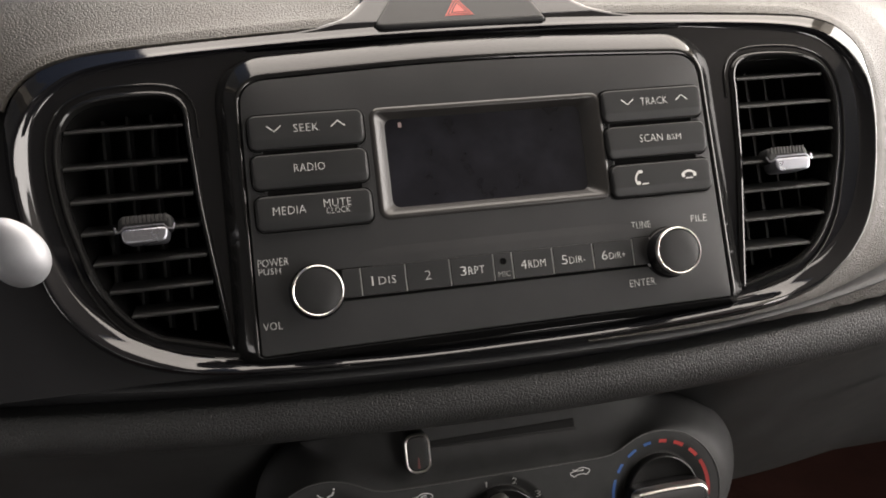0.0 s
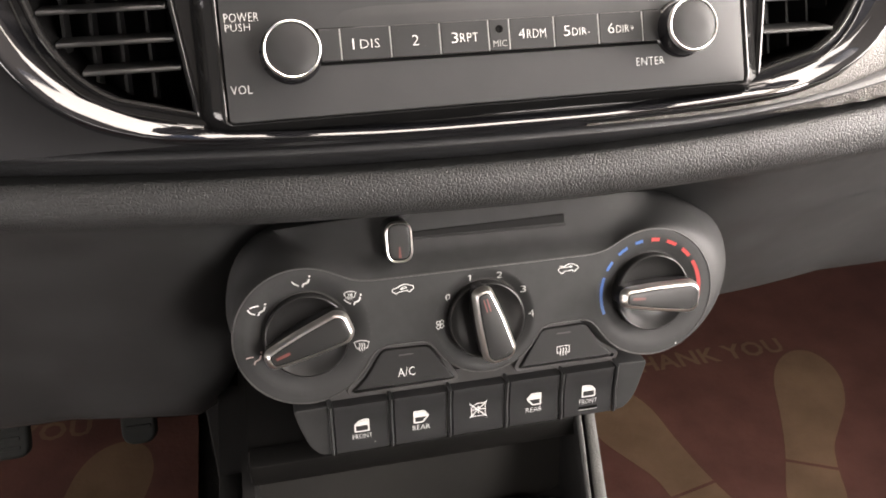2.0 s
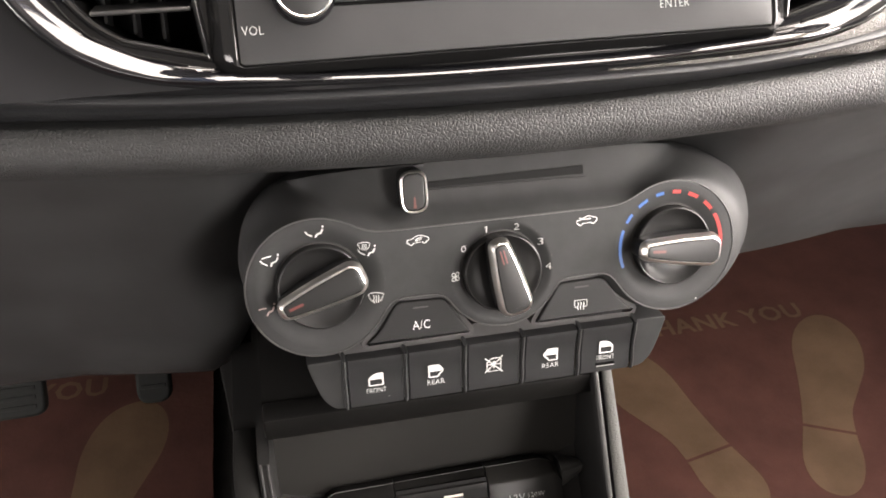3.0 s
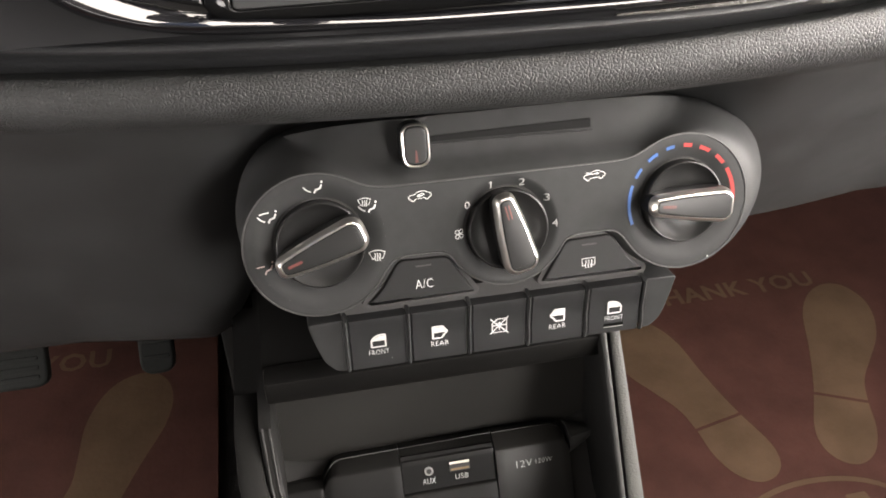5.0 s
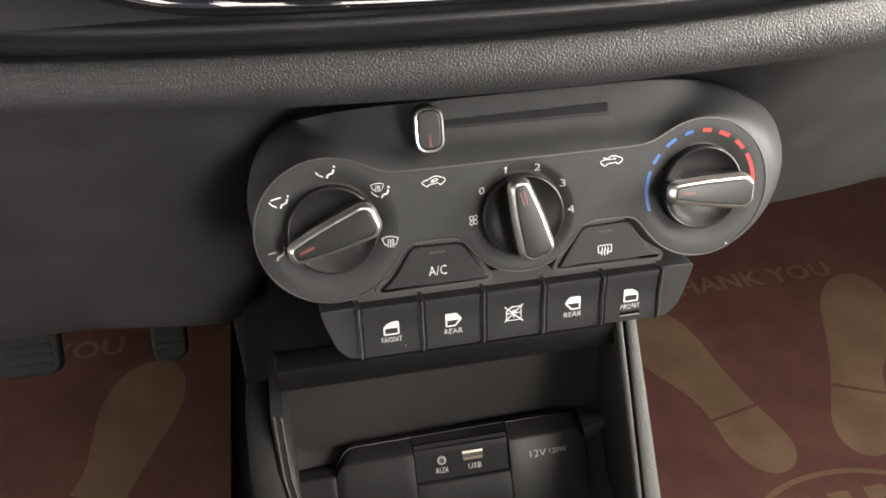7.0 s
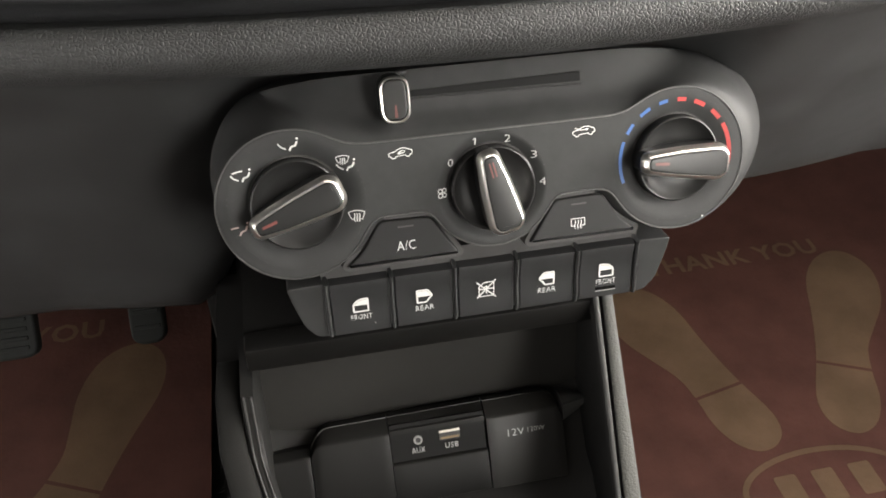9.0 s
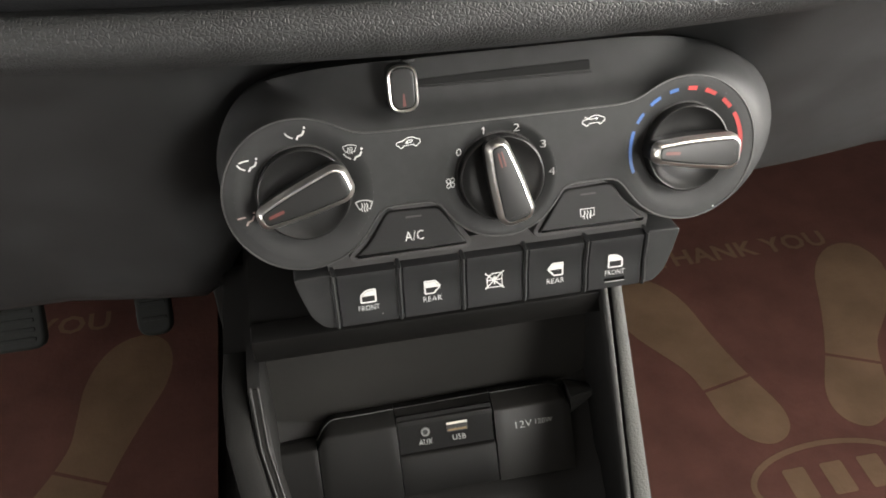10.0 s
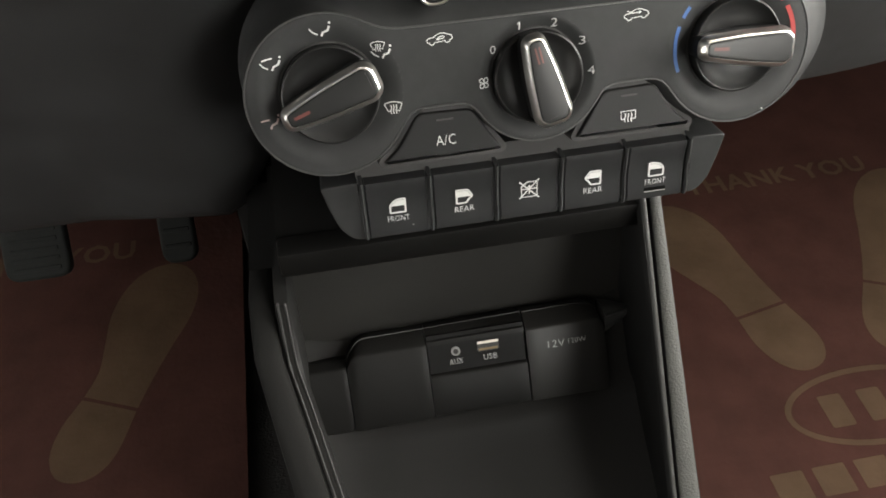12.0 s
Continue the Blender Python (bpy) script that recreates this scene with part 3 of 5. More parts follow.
def vent(side, slats, tab_u, tab_mat, label):
    outline = vent_outline(side)
    ob = thing("air_vent", RADIO_FACE, label, "air vent", "dash air vents")
    rim = [at_height(inset(outline, d), z) for d, z in ((-0.0014, -0.012), (-0.0012, -0.0090), (-0.0006, -0.0080), (0.0004, -0.0076), (0.0012, -0.0080),
                                                        (0.0017, -0.0092), (0.0019, -0.013))]
    part("frame", loft(rim, False, False), SATIN, ob, "satin black vent frame")
    reach = inset(outline, -0.0038)
    keep = [abs(x) > 0.1265 or y > 0.050 for x, y in reach]
    begin = next(i for i in range(len(reach)) if keep[i] and not keep[i - 1])
    path = []
    for i in range(len(reach)):
        if not keep[(begin + i) % len(reach)]:
            break
        path.append(reach[(begin + i) % len(reach)])
    part("outer_lip", tube([(x, y, -0.0094) for x, y in path], 0.0006, 8, False), SATIN, ob, "fine gloss lip round the vent")
    inner = inset(outline, 0.0021)
    part("duct", loft([at_height(inner, -0.0125), at_height(inset(outline, 0.0036), -0.030), at_height(inset(outline, 0.006), -0.052)], False, True), CAVITY, ob)
    ends_u, ends_v = [p[0] for p in outline], [p[1] for p in outline]
    part("duct_back", box(min(ends_u) - 0.002, max(ends_u) + 0.002, min(ends_v) - 0.002, max(ends_v) + 0.002, -0.058, -0.0518), CAVITY, ob)
    lines = inset(outline, 0.0026)
    for v in slats:
        ends = span_at(lines, v)
        if not ends:
            continue
        part("slat", slab_slat(ends[0], ends[1], v, -0.0092, 0.013, 0.0017, 0.36), VENTSLAT, ob)
    for k in range(4):
        u = side * (0.1375 + 0.0105 * k)
        vs = [p[1] for p in lines if abs(p[0] - u) < 0.004]
        part("vane", box(u - 0.0006, u + 0.0006, min(vs) + 0.004, max(vs) - 0.003, -0.038, -0.0250), VANE, ob)
    v = slats[3]
    tab_ob = part("adjuster_tab", slab(rrect(tab_u, v + 0.0022, 0.0226, 0.0080, 0.003), -0.014, -0.0060, 0.0016), KEY, ob, "ribbed black adjuster tab")
    for k in range(11):
        u = tab_u - 0.0085 + 0.0017 * k
        part("rib", box(u - 0.0005, u + 0.0005, v + 0.0030, v + 0.0062, -0.0065, -0.0054), DARK, tab_ob)
    pad = rpoly([(tab_u - 0.0088, v - 0.0062), (tab_u + 0.0088, v - 0.0062), (tab_u + 0.0098, v + 0.0002), (tab_u - 0.0098, v + 0.0002)], 0.0028)
    part("pad", slab(pad, -0.013, -0.0022, 0.0010, 3), tab_mat, tab_ob, "satin silver pad")
    part("pad_trim", tube([(tab_u - 0.0122, v + 0.0016, -0.0052), (tab_u - 0.0116, v - 0.0010, -0.0040), (tab_u - 0.0096, v - 0.0006, -0.0030),
                           (tab_u - 0.0078, v + 0.0012, -0.0028), (tab_u + 0.0078, v + 0.0012, -0.0028), (tab_u + 0.0096, v - 0.0006, -0.0030),
                           (tab_u + 0.0116, v - 0.0010, -0.0040), (tab_u + 0.0122, v + 0.0016, -0.0052)], 0.0004, 6, False), SILVER, tab_ob)
    return ob


vent(-1, (0.0522, 0.0364, 0.0217, 0.0078, -0.0055, -0.0178, -0.0288), -0.1520, SILVER, "black louvred air vent on the driver side with a silver tab")
vent(1, [0.0550 - 0.0141 * i for i in range(7)], 0.1530, SILVER, "black louvred air vent on the passenger side with a silver tab")


# ---- radio ----
radio = thing("car_radio", RADIO_FACE, "black car radio with display, buttons and two chrome-ringed knobs", "radio")
FACE_CORNERS = [(-0.1095, -0.0522), (0.1095, -0.0510), (0.1080, 0.0672), (0.0, 0.0716), (-0.1080, 0.0672)]
face = resample(rpoly(FACE_CORNERS, [0.0012, 0.0012, 0.012, 0.08, 0.012], 12), 260)
house = [(-0.0150, -0.0140), (-0.0138, -0.0098), (-0.0128, -0.0074), (-0.0114, -0.0054), (-0.0036, -0.0009), (-0.0024, -0.0001), (-0.0014, 0.0), (-0.0005, -0.0004)]


def spread_out(d):
    """The face outline let out by d: most at the top, least at the bottom."""
    out = inset(face, -1.0)
    res = []
    for (x, y), (ox, oy) in zip(face, out):
        nx, ny = ox - x, oy - y
        k = math.hypot(nx, ny)
        nx, ny = nx / k, ny / k
        w = 0.30 + 0.45 * min(1.0, ny + 1.0) + 0.25 * max(0.0, ny)
        res.append((x + nx * d * w, y + ny * d * w))
    return res


part("housing", loft([at_height(spread_out(-d), z) for d, z in house] + [at_height(inset(face, 0.0006), -0.0030)], False, False), SATIN, radio, "gloss black radio surround")
win = rrect(0.0019, 0.0263, 0.1073, 0.0488, 0.0040, 6)
hole = [(x * 0.862 - 0.0008, 0.0268 + (y - 0.0263) * 0.820) for x, y in win]
bm = filled([inset(face, 0.0010), inset(win, 0.0004)], 0.0)
edge = [[bm.verts.new(p) for p in at_height(inset(face, d), z)] for d, z in ((0.0004, -0.006), (0.0004, -0.0006), (0.00055, -0.0002), (0.0010, 0.0))]
for a, b in zip(edge, edge[1:]):
    for i in range(len(a)):
        j = (i + 1) % len(a)
        bm.faces.new((a[i], a[j], b[j], b[i]))
bmesh.ops.remove_doubles(bm, verts=bm.verts[:], dist=1e-6)
part("faceplate", bm, FACE, radio, "satin black faceplate")
# low step across the face above the preset keys
step = [(-0.0085, -0.0003), (-0.0110, 0.0002), (-0.0135, 0.0011), (-0.0150, 0.0014), (-0.0186, 0.0014), (-0.0187, 0.0)]
rows = [[(u, v, -0.0003 + (z + 0.0003) * 0.7 * min(1.0, max(0.0, (0.072 - abs(u - 0.002)) / 0.02))) for v, z in step] for u in (-0.070, -0.064, -0.058, -0.050, -0.02, 0.02, 0.054, 0.060, 0.066, 0.074)]
part("step", loft(rows, False, False, closed=False), FACE, radio)


KEY_TOP = 0.0032


def key(name, u, v, w, h, r, words, label=""):
    """A broad key in its own gap: a fine rounded upper edge and a long chamfer along its foot."""
    line = rrect(u, v, w, h, r, 6)
    rim = part("key_gap", loft([at_height(inset(line, d), z) for d, z in ((-0.0012, -0.0004), (-0.0010, 0.0003), (-0.0007, 0.0003), (-0.0005, -0.0004))], False, False), FACE, radio)
    part("gap_floor", patch([inset(line, -0.0007)], 0.0001), CAVITY, rim)

    def eased(d, lift, z, drop):
        out = []
        for x, y in inset(line, d):
            f = max(0.0, (v - 0.1 * h - y) / (0.4 * h))
            out.append((x, y + lift * f, z - drop * f))
        return out
    loops = [at_height(line, -0.001), at_height(line, 0.0014), eased(0.0002, 0.0, 0.0024, 0.0006), eased(0.0006, 0.0, 0.0030, 0.0010), eased(0.0010, 0.0002, KEY_TOP, 0.0011), eased(0.0011, 0.0034, KEY_TOP - 0.00005, 0.0), eased(0.0014, 0.0040, KEY_TOP, 0.0), eased(0.0030, 0.0030, KEY_TOP, 0.0)]
    k = part(name, loft(loops), KEY, radio, label)
    for text, cx, cy, tw, th in words:
        lettering(text, cx, cy, tw, th, KEY_TOP + 0.00012, PRINT, k, weight=-0.018)
    return k


def chevrons(k, u, v, up, z=KEY_TOP + 0.00012):
    s = 1 if up else -1
    part("chevron", stroke([[(u - 0.0030, v - 0.0012 * s), (u, v + 0.0012 * s), (u + 0.0030, v - 0.0012 * s)]], 0.00045, z), PRINT, k)


ROWS_V, KEY_W, KEY_H = (0.0436, 0.0263, 0.0083), 0.0502, 0.0152
for u, ends in ((-0.0805, (-0.0198, 0.0221)), (0.0810, (-0.0221, 0.0198))):
    for v in (0.03495, 0.0173):
        slot = part("key_slot", patch([[(u + ends[0], v - 0.0013), (u + ends[1], v - 0.0013), (u + ends[1], v + 0.0013), (u + ends[0], v + 0.0013)]], 0.00035), CAVITY, radio)
        for du in ends:
            part("key_web", box(u + du - 0.0004, u + du + 0.0004, v - 0.0010, v + 0.0010, -0.001, 0.0008), FACE, slot)
k = key("seek_key", -0.0805, ROWS_V[0], KEY_W, KEY_H, 0.0035, [("SEEK", -0.0806, 0.0444, 0.0108, 0.0034)])
chevrons(k, -0.0943, 0.0447, False), chevrons(k, -0.0668, 0.0452, True)
key("radio_key", -0.0805, ROWS_V[1], KEY_W, KEY_H, 0.0035, [("RADIO", -0.0809, 0.0270, 0.0132, 0.0034)])
key("media_key", -0.0805, ROWS_V[2], KEY_W, KEY_H, 0.0035, [("MEDIA", -0.0913, 0.0090, 0.0140, 0.0034), ("MUTE", -0.0706, 0.0106, 0.0118, 0.0034), ("CLOCK", -0.0706, 0.0073, 0.0102, 0.0026)])
k = key("track_key", 0.0810, ROWS_V[0], KEY_W, KEY_H, 0.0035, [("TRACK", 0.0817, 0.0447, 0.0134, 0.0034)])
chevrons(k, 0.0685, 0.0449, False), chevrons(k, 0.0957, 0.0454, True)
key("scan_key", 0.0810, ROWS_V[1], KEY_W, KEY_H, 0.0035, [("SCAN", 0.0779, 0.0273, 0.0114, 0.0034), ("BSM", 0.0894, 0.0269, 0.0070, 0.0026)])
k = key("phone_key", 0.0810, ROWS_V[2], KEY_W, KEY_H, 0.0035, [])
# handsets: a bowed bar with a pad at each end, over a short line
hand = part("call_icon", stroke([arc(0.0716, 0.0082, 0.0040, 118, 205, 8)], 0.0009, KEY_TOP + 0.00012), PRINT, k)
part("ear_pad", patch([rrect(0.0702, 0.0117, 0.0022, 0.0014, 0.0005, 3), rrect(0.0687, 0.0065, 0.0022, 0.0015, 0.0005, 3)], KEY_TOP + 0.00014), PRINT, hand)
part("base_line", stroke([[(0.0704, 0.0058), (0.0738, 0.0061)]], 0.0006, KEY_TOP + 0.00013), PRINT, hand)
hand = part("hang_up_icon", stroke([arc(0.0943, 0.0060, 0.0042, 140, 40, 8)], 0.0010, KEY_TOP + 0.00012), PRINT, k)
part("ear_pad", patch([rrect(0.0914, 0.0084, 0.0016, 0.0020, 0.0005, 3), rrect(0.0972, 0.0084, 0.0016, 0.0020, 0.0005, 3)], KEY_TOP + 0.00014), PRINT, hand)
part("base_line", stroke([[(0.0924, 0.0068), (0.0962, 0.0069)]], 0.0006, KEY_TOP + 0.00013), PRINT, hand)

# display: sloping frame down to the glass
disp = [at_height(inset(win, d), z) for d, z in ((-0.0008, 0.0000), (-0.0002, 0.0005), (0.0006, 0.0008), (0.0016, 0.0005))] + [at_height(inset(hole, -0.0004), -0.0042), at_height(hole, -0.0048)]
bezel = part("display_bezel", loft(disp, False, False), BEZEL, radio, "sloping satin bezel round the display")
glass = part("display", slab(inset(hole, -0.001), -0.0065, -0.0047, 0.0001), GLASS, radio, "dark switched-off display")
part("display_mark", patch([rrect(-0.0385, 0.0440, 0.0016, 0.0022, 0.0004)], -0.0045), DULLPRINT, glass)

# row of preset keys
cuts = (-0.0724, -0.0640, -0.0443, -0.0244, -0.0044, 0.0043, 0.0233, 0.0427, 0.0622, 0.0712)
words = ("", ("1", "DIS"), ("2", ""), ("3", "RPT"), "", ("4", "RDM"), ("5", "DIR-"), ("6", "DIR+"), "")
sizes = (0, 0.0106, 0.0030, 0.0110, 0, 0.0116, 0.0112, 0.0114, 0)
part("preset_well", slab(rrect(-0.0006, -0.0253, 0.1500, 0.0142, 0.0012), -0.001, 0.0004, 0.0002), CAVITY, radio)
for a, b, w, s in zip(cuts, cuts[1:], words, sizes):
    mid = (a + b) / 2
    k = part("preset_key", slab(rrect(mid, -0.0249, b - a - 0.0005, 0.0124, 0.0004, 2), -0.001, 0.0016, 0.0004, 2), KEY, radio)
    if w:
        # a full-height digit and smaller letters after it
        digit, gap = (0.0006 if w[0] == "1" else 0.0027), (0.0024 if w[0] == "1" else 0.0009)
        lettering(w[0], mid - s / 2 + digit / 2, -0.0250, digit, 0.0040, 0.00172, PRINT, k, weight=-0.018)
        if w[1]:
            rest = s - digit - gap
            small = w[0] in "56"
            lettering(w[1], mid + s / 2 - rest / 2, -0.0255 if small else -0.0252, rest, 0.0030 if small else 0.0034, 0.00172, PRINT, k, weight=-0.018)
    part("divider", box(b - 0.00012, b + 0.00012, -0.0309, -0.0189, 0.0, 0.0015), GREYPRINT, k)
part("mic_hole", lathe([(0.0016, 0.0010), (0.0015, 0.0019), (0.0012, 0.0018), (0.0011, 0.00172), (0.0002, 0.00170)], 16, 0.0, -0.0226), CAVITY, radio)
lettering("MIC", 0.0, -0.0283, 0.0056, 0.0026, 0.00172, GREYPRINT, radio)

for u, v, w, h, s in ((-0.1005, -0.0124, 0.0128, 0.0036, "POWER"), (-0.1023, -0.0161, 0.0092, 0.0030, "PUSH"), (-0.1033, -0.0394, 0.0080, 0.0036, "VOL"),
                      (0.0684, -0.0127, 0.0095, 0.0035, "TUNE"), (0.0978, -0.0123, 0.0080, 0.0035, "FILE"), (0.0655, -0.0393, 0.0126, 0.0035, "ENTER")):
    lettering(s, u, v, w, h * 0.9, 0.00015, PRINT, radio, weight=-0.018)

for u in (-0.0832, 0.0800):
    knob = part("knob", lathe([(0.0120, -0.001), (0.0120, 0.0006), (0.0112, 0.0010), (0.0108, 0.0100), (0.0104, 0.0108)], 48, u, -0.0268), GLOSS, radio, "black turning knob")
    part("knob_ring", lathe([(0.0109, 0.0100), (0.0109, 0.0112), (0.0107, 0.0118), (0.0103, 0.0121), (0.0100, 0.0119), (0.0099, 0.0110)], 48, u, -0.0268), CHROME, knob, "bright chrome ring")
    part("knob_cap", lathe([(0.0100, 0.0100), (0.0100, 0.0114), (0.0092, 0.0118), (0.0040, 0.0121), (0.0005, 0.0122)], 40, u, -0.0268), KEY, knob)

# ---- climate control panel ----
climate = thing("climate_panel", CLIMATE_FACE, "satin black climate panel with three chrome-edged rotary knobs", "control panel")
LOBE, MIDR, TOPV = 0.0330, 0.0296, 0.0132


def lobed(cx, r, a0, a1, rm, top, top_n=26, cv=-0.010, wide=1.0):
    """Closed outline over three lobes; a0, a1: where the left lobe's arc begins and ends."""
    lobe = [(-cx + (x + cx) * wide, y) for x, y in arc(-cx, cv, r, a0, a1, 40)]
    pts = list(lobe)
    low = pts[-1]
    mid = arc(0.0, -0.010, rm, 198.7, 341.3, 24)
    pts += [(low[0] + (mid[0][0] - low[0]) * k / 8, low[1] + (mid[0][1] - low[1]) * k / 8) for k in range(1, 8)]
    pts += mid
    right = [(-x, y) for x, y in lobe][::-1]
    pts += [(mid[-1][0] + (right[0][0] - mid[-1][0]) * k / 8, mid[-1][1] + (right[0][1] - mid[-1][1]) * k / 8) for k in range(1, 8)]
    pts += right
    a, b = right[-1], pts[0]
    pts += [(a[0] + (b[0] - a[0]) * k / top_n, top + (a[1] - top) * (abs(2 * k / top_n - 1)) ** 8) for k in range(1, top_n)]
    return pts


# the three knobs stand in shallow dished aprons: centre, dial radius, apron radius
KNOBS = ((-0.0842, -0.0092, 0.0193, 0.0288), (0.0, -0.0124, 0.0186, 0.0248), (0.0850, -0.0095, 0.0193, 0.0288))
DISH = 0.0019
SLOPE = ((0.0, 0.0), (0.15, 0.03), (0.30, 0.14), (0.50, 0.36), (1.0, 1.0))


def apron_depth(x, y):
    """How far the face lies below its plane at a point."""
    for cx, cy, r, rim in KNOBS:
        e = (rim - math.hypot(x - cx, y - cy)) / (rim - r - 0.0012)
        if e > 0:
            for (a, p), (b, q) in zip(SLOPE, SLOPE[1:]):
                if e < b:
                    return DISH * (p + (q - p) * (e - a) / (b - a))
            return DISH
    return 0.0


def printed(ob):
    """Lays a print on the face, also where it is dished."""
    for v in ob.data.vertices:
        v.co.z = 0.0003 - apron_depth(v.co.x, v.co.y)
    return ob


FACE_LINE = soften(lobed(0.0855, LOBE, 45, 343, MIDR, TOPV), 3)
BACK_LINE = soften(lobed(0.0885, 0.0400, 95, 335, 0.0310, 0.0400, cv=-0.0045, wide=1.36), 3)
BACK_LINE = [(x + 0.0025 * min(1.0, max(0.0, (x - 0.07) / 0.04)) - 0.40 * min(0.0, x + 0.0885), y) for x, y in BACK_LINE]
skin = [at_height(inset(FACE_LINE, 0.0018), 0.0), at_height(inset(FACE_LINE, 0.0010), 0.0), at_height(inset(FACE_LINE, 0.0002), -0.0003)]
for k in range(1, 9):
    s, row = k / 8, []
    for (ax, ay), (bx, by) in zip(FACE_LINE, BACK_LINE):
        scoop = max(0.0, 1.0 - (abs(ax) / 0.066) ** 6) if ay > 0.010 else 0.0
        steep = min(1.0, max(0.0, (-0.075 - ax) / 0.025))
        hump = -0.0006 - 0.032 * s ** (1.9 - 1.0 * steep)
        dip = -0.0072 * min(1.0, s / 0.30) - 0.0045 * s
        row.append((ax + (bx - ax) * s, ay + (by - ay) * s, hump * (1 - scoop) + dip * scoop))
    skin.append(row)
skin.append(at_height(BACK_LINE, -0.045))
part("body", loft(skin, False, False), PANELFACE, climate, "satin black lobed panel body")
wells = [[(cx + rim * math.cos(2 * math.pi * i / 64), cy + rim * math.sin(2 * math.pi * i / 64)) for i in range(64)] for cx, cy, r, rim in KNOBS]
part("front_face", filled([inset(FACE_LINE, 0.0018)] + wells, 0.0), PANELFACE, climate, "satin black front face", smooth=False)
# the lit line round the face, painted as a lighter bead
part("glint_bead", tube([(x, y, 0.0000) for x, y in inset(FACE_LINE, 0.0003)], 0.0004, 6), LIT_LINE, climate)

# push keys between the lobes
for s, words, w in ((-1, "A/C", 0.0082), (1, "", 0)):
    line = rpoly([(s * 0.0668, -0.0412), (s * 0.0160, -0.0412), (s * 0.0205, -0.0345), (s * 0.0280, -0.0225), (s * 0.0510, -0.0220), (s * 0.0590, -0.0345)], [0.001, 0.001, 0.004, 0.003, 0.003, 0.004])
    line = line if s < 0 else line[::-1]
    part("key_well", slab(inset(line, -0.0022), -0.030, -0.0035, 0.0003), DARK, climate)
    k = part("push_key", slab(line, -0.020, -0.0016, 0.0010, 3), PUSHKEY, climate)
    part("key_lamp", box(s * 0.0395 - 0.0035, s * 0.0395 + 0.0035, -0.0259, -0.0252, -0.0017, -0.0014), DARK, k)
    if words:
        lettering(words, -0.0399, -0.0341, 0.0082, 0.0043, -0.00145, PRINT, k)
    else:
        x, y = 0.0389, -0.0343
        part("rear_window_icon", stroke([[(x - 0.0014, y - 0.0014), (x - 0.0031, y - 0.0014), (x - 0.0032, y + 0.0020), (x + 0.0032, y + 0.0020), (x + 0.0031, y - 0.0014), (x + 0.0014, y - 0.0014)]]
                                        + [[(x + d, y - 0.0028), (x + d - 0.0003, y - 0.0012), (x + d + 0.0003, y), (x + d, y + 0.0011)] for d in (-0.0014, 0.0, 0.0014)], 0.0004, -0.00145), PRINT, k)

# rotary knobs


def rotary(centre, angle, half, marks):
    u, v, r, rim = centre
    knob = thing("rotary_knob", CLIMATE_FACE @ pose(u, v, 0, 0, 0, angle), "black rotary climate knob with a chrome-edged pointer grip", "knob", "climate knobs")
    low = -DISH
    part("apron", lathe([(rim + 0.0003, -0.0010)] + [(rim - (rim - r - 0.0012) * a, low * p) for a, p in SLOPE] + [(r, low - 0.0006)], 64), PANELFACE, knob, "dished satin apron")
    part("dial_groove", lathe([(r + 0.0011, low - 0.001), (r + 0.0010, low + 0.0003), (r + 0.0004, low + 0.0002), (r, low - 0.0006)], 56), DARK, knob)
    part("dial", lathe([(r, low - 0.001), (r, 0.0026), (r - 0.0003, 0.0031), (r - 0.0007, 0.0033), (r - 0.0012, 0.0031), (r - 0.0016, 0.0026), (r - 0.0045, 0.0012), (r - 0.0080, 0.0002), (0.004, -0.0004), (0.0003, -0.0004)], 56), DIAL, knob, "glossy dished black dial")
    L, a, b = half, 0.0042, 0.0072
    grip = rpoly([(-L, -a * 0.85), (-L * 0.2, -(a + b) / 2 * 1.03), (L * 0.82, -b), (L, -b * 0.62), (L, b * 0.62), (L * 0.82, b), (-L * 0.2, (a + b) / 2 * 1.03), (-L, a * 0.85)],
                 [0.0030, 0.010, 0.004, 0.003, 0.003, 0.004, 0.010, 0.0030], 6)

    def flared(d, z, reach=0.0):
        """The grip's outline let in by d, drawn out by reach at its narrow end."""
        return [(x - reach * min(1.0, max(0.0, (-x / L - 0.55) / 0.4)), y, z) for x, y in inset(grip, d)]
    g = part("grip", loft([flared(-0.0009, -0.0004, 0.0002), flared(-0.0009, 0.0050, 0.0002), flared(-0.0009, 0.0094, 0.0002), flared(0.0006, 0.0126)]), DIAL, knob, "tapered black grip")
    edge = [flared(-0.0009, 0.0088, 0.0002), flared(-0.0013, 0.0094, 0.0003), flared(-0.0012, 0.0101, 0.0003), flared(-0.0005, 0.0119, 0.0001), flared(0.0001, 0.0130), flared(0.0005, 0.0135), flared(0.0009, 0.0137), flared(0.0011, 0.0133)]
    part("grip_edge", loft(edge, False, False), CHROME, g, "polished chrome edge")
    part("grip_top", loft([at_height(inset(grip, 0.0008), 0.0130), at_height(inset(grip, 0.0011), 0.0134), at_height(inset(grip, 0.0016), 0.01365), at_height(inset(grip, 0.0022), 0.0137)]), DIAL, g)
    for y in marks:
        part("pointer_mark", patch([rrect(-L + 0.0068, y, 0.0066, 0.0013 if len(marks) == 1 else 0.0007, 0.0003)], 0.01388), RUSTMARK, g, "dull red pointer mark")
    return knob


rotary(KNOBS[0], 19.5, 0.0193, (0.0002,))
rotary(KNOBS[1], -76.5, 0.0177, (-0.0008, 0.0008))
rotary(KNOBS[2], -5.0, 0.0193, (0.0002,))

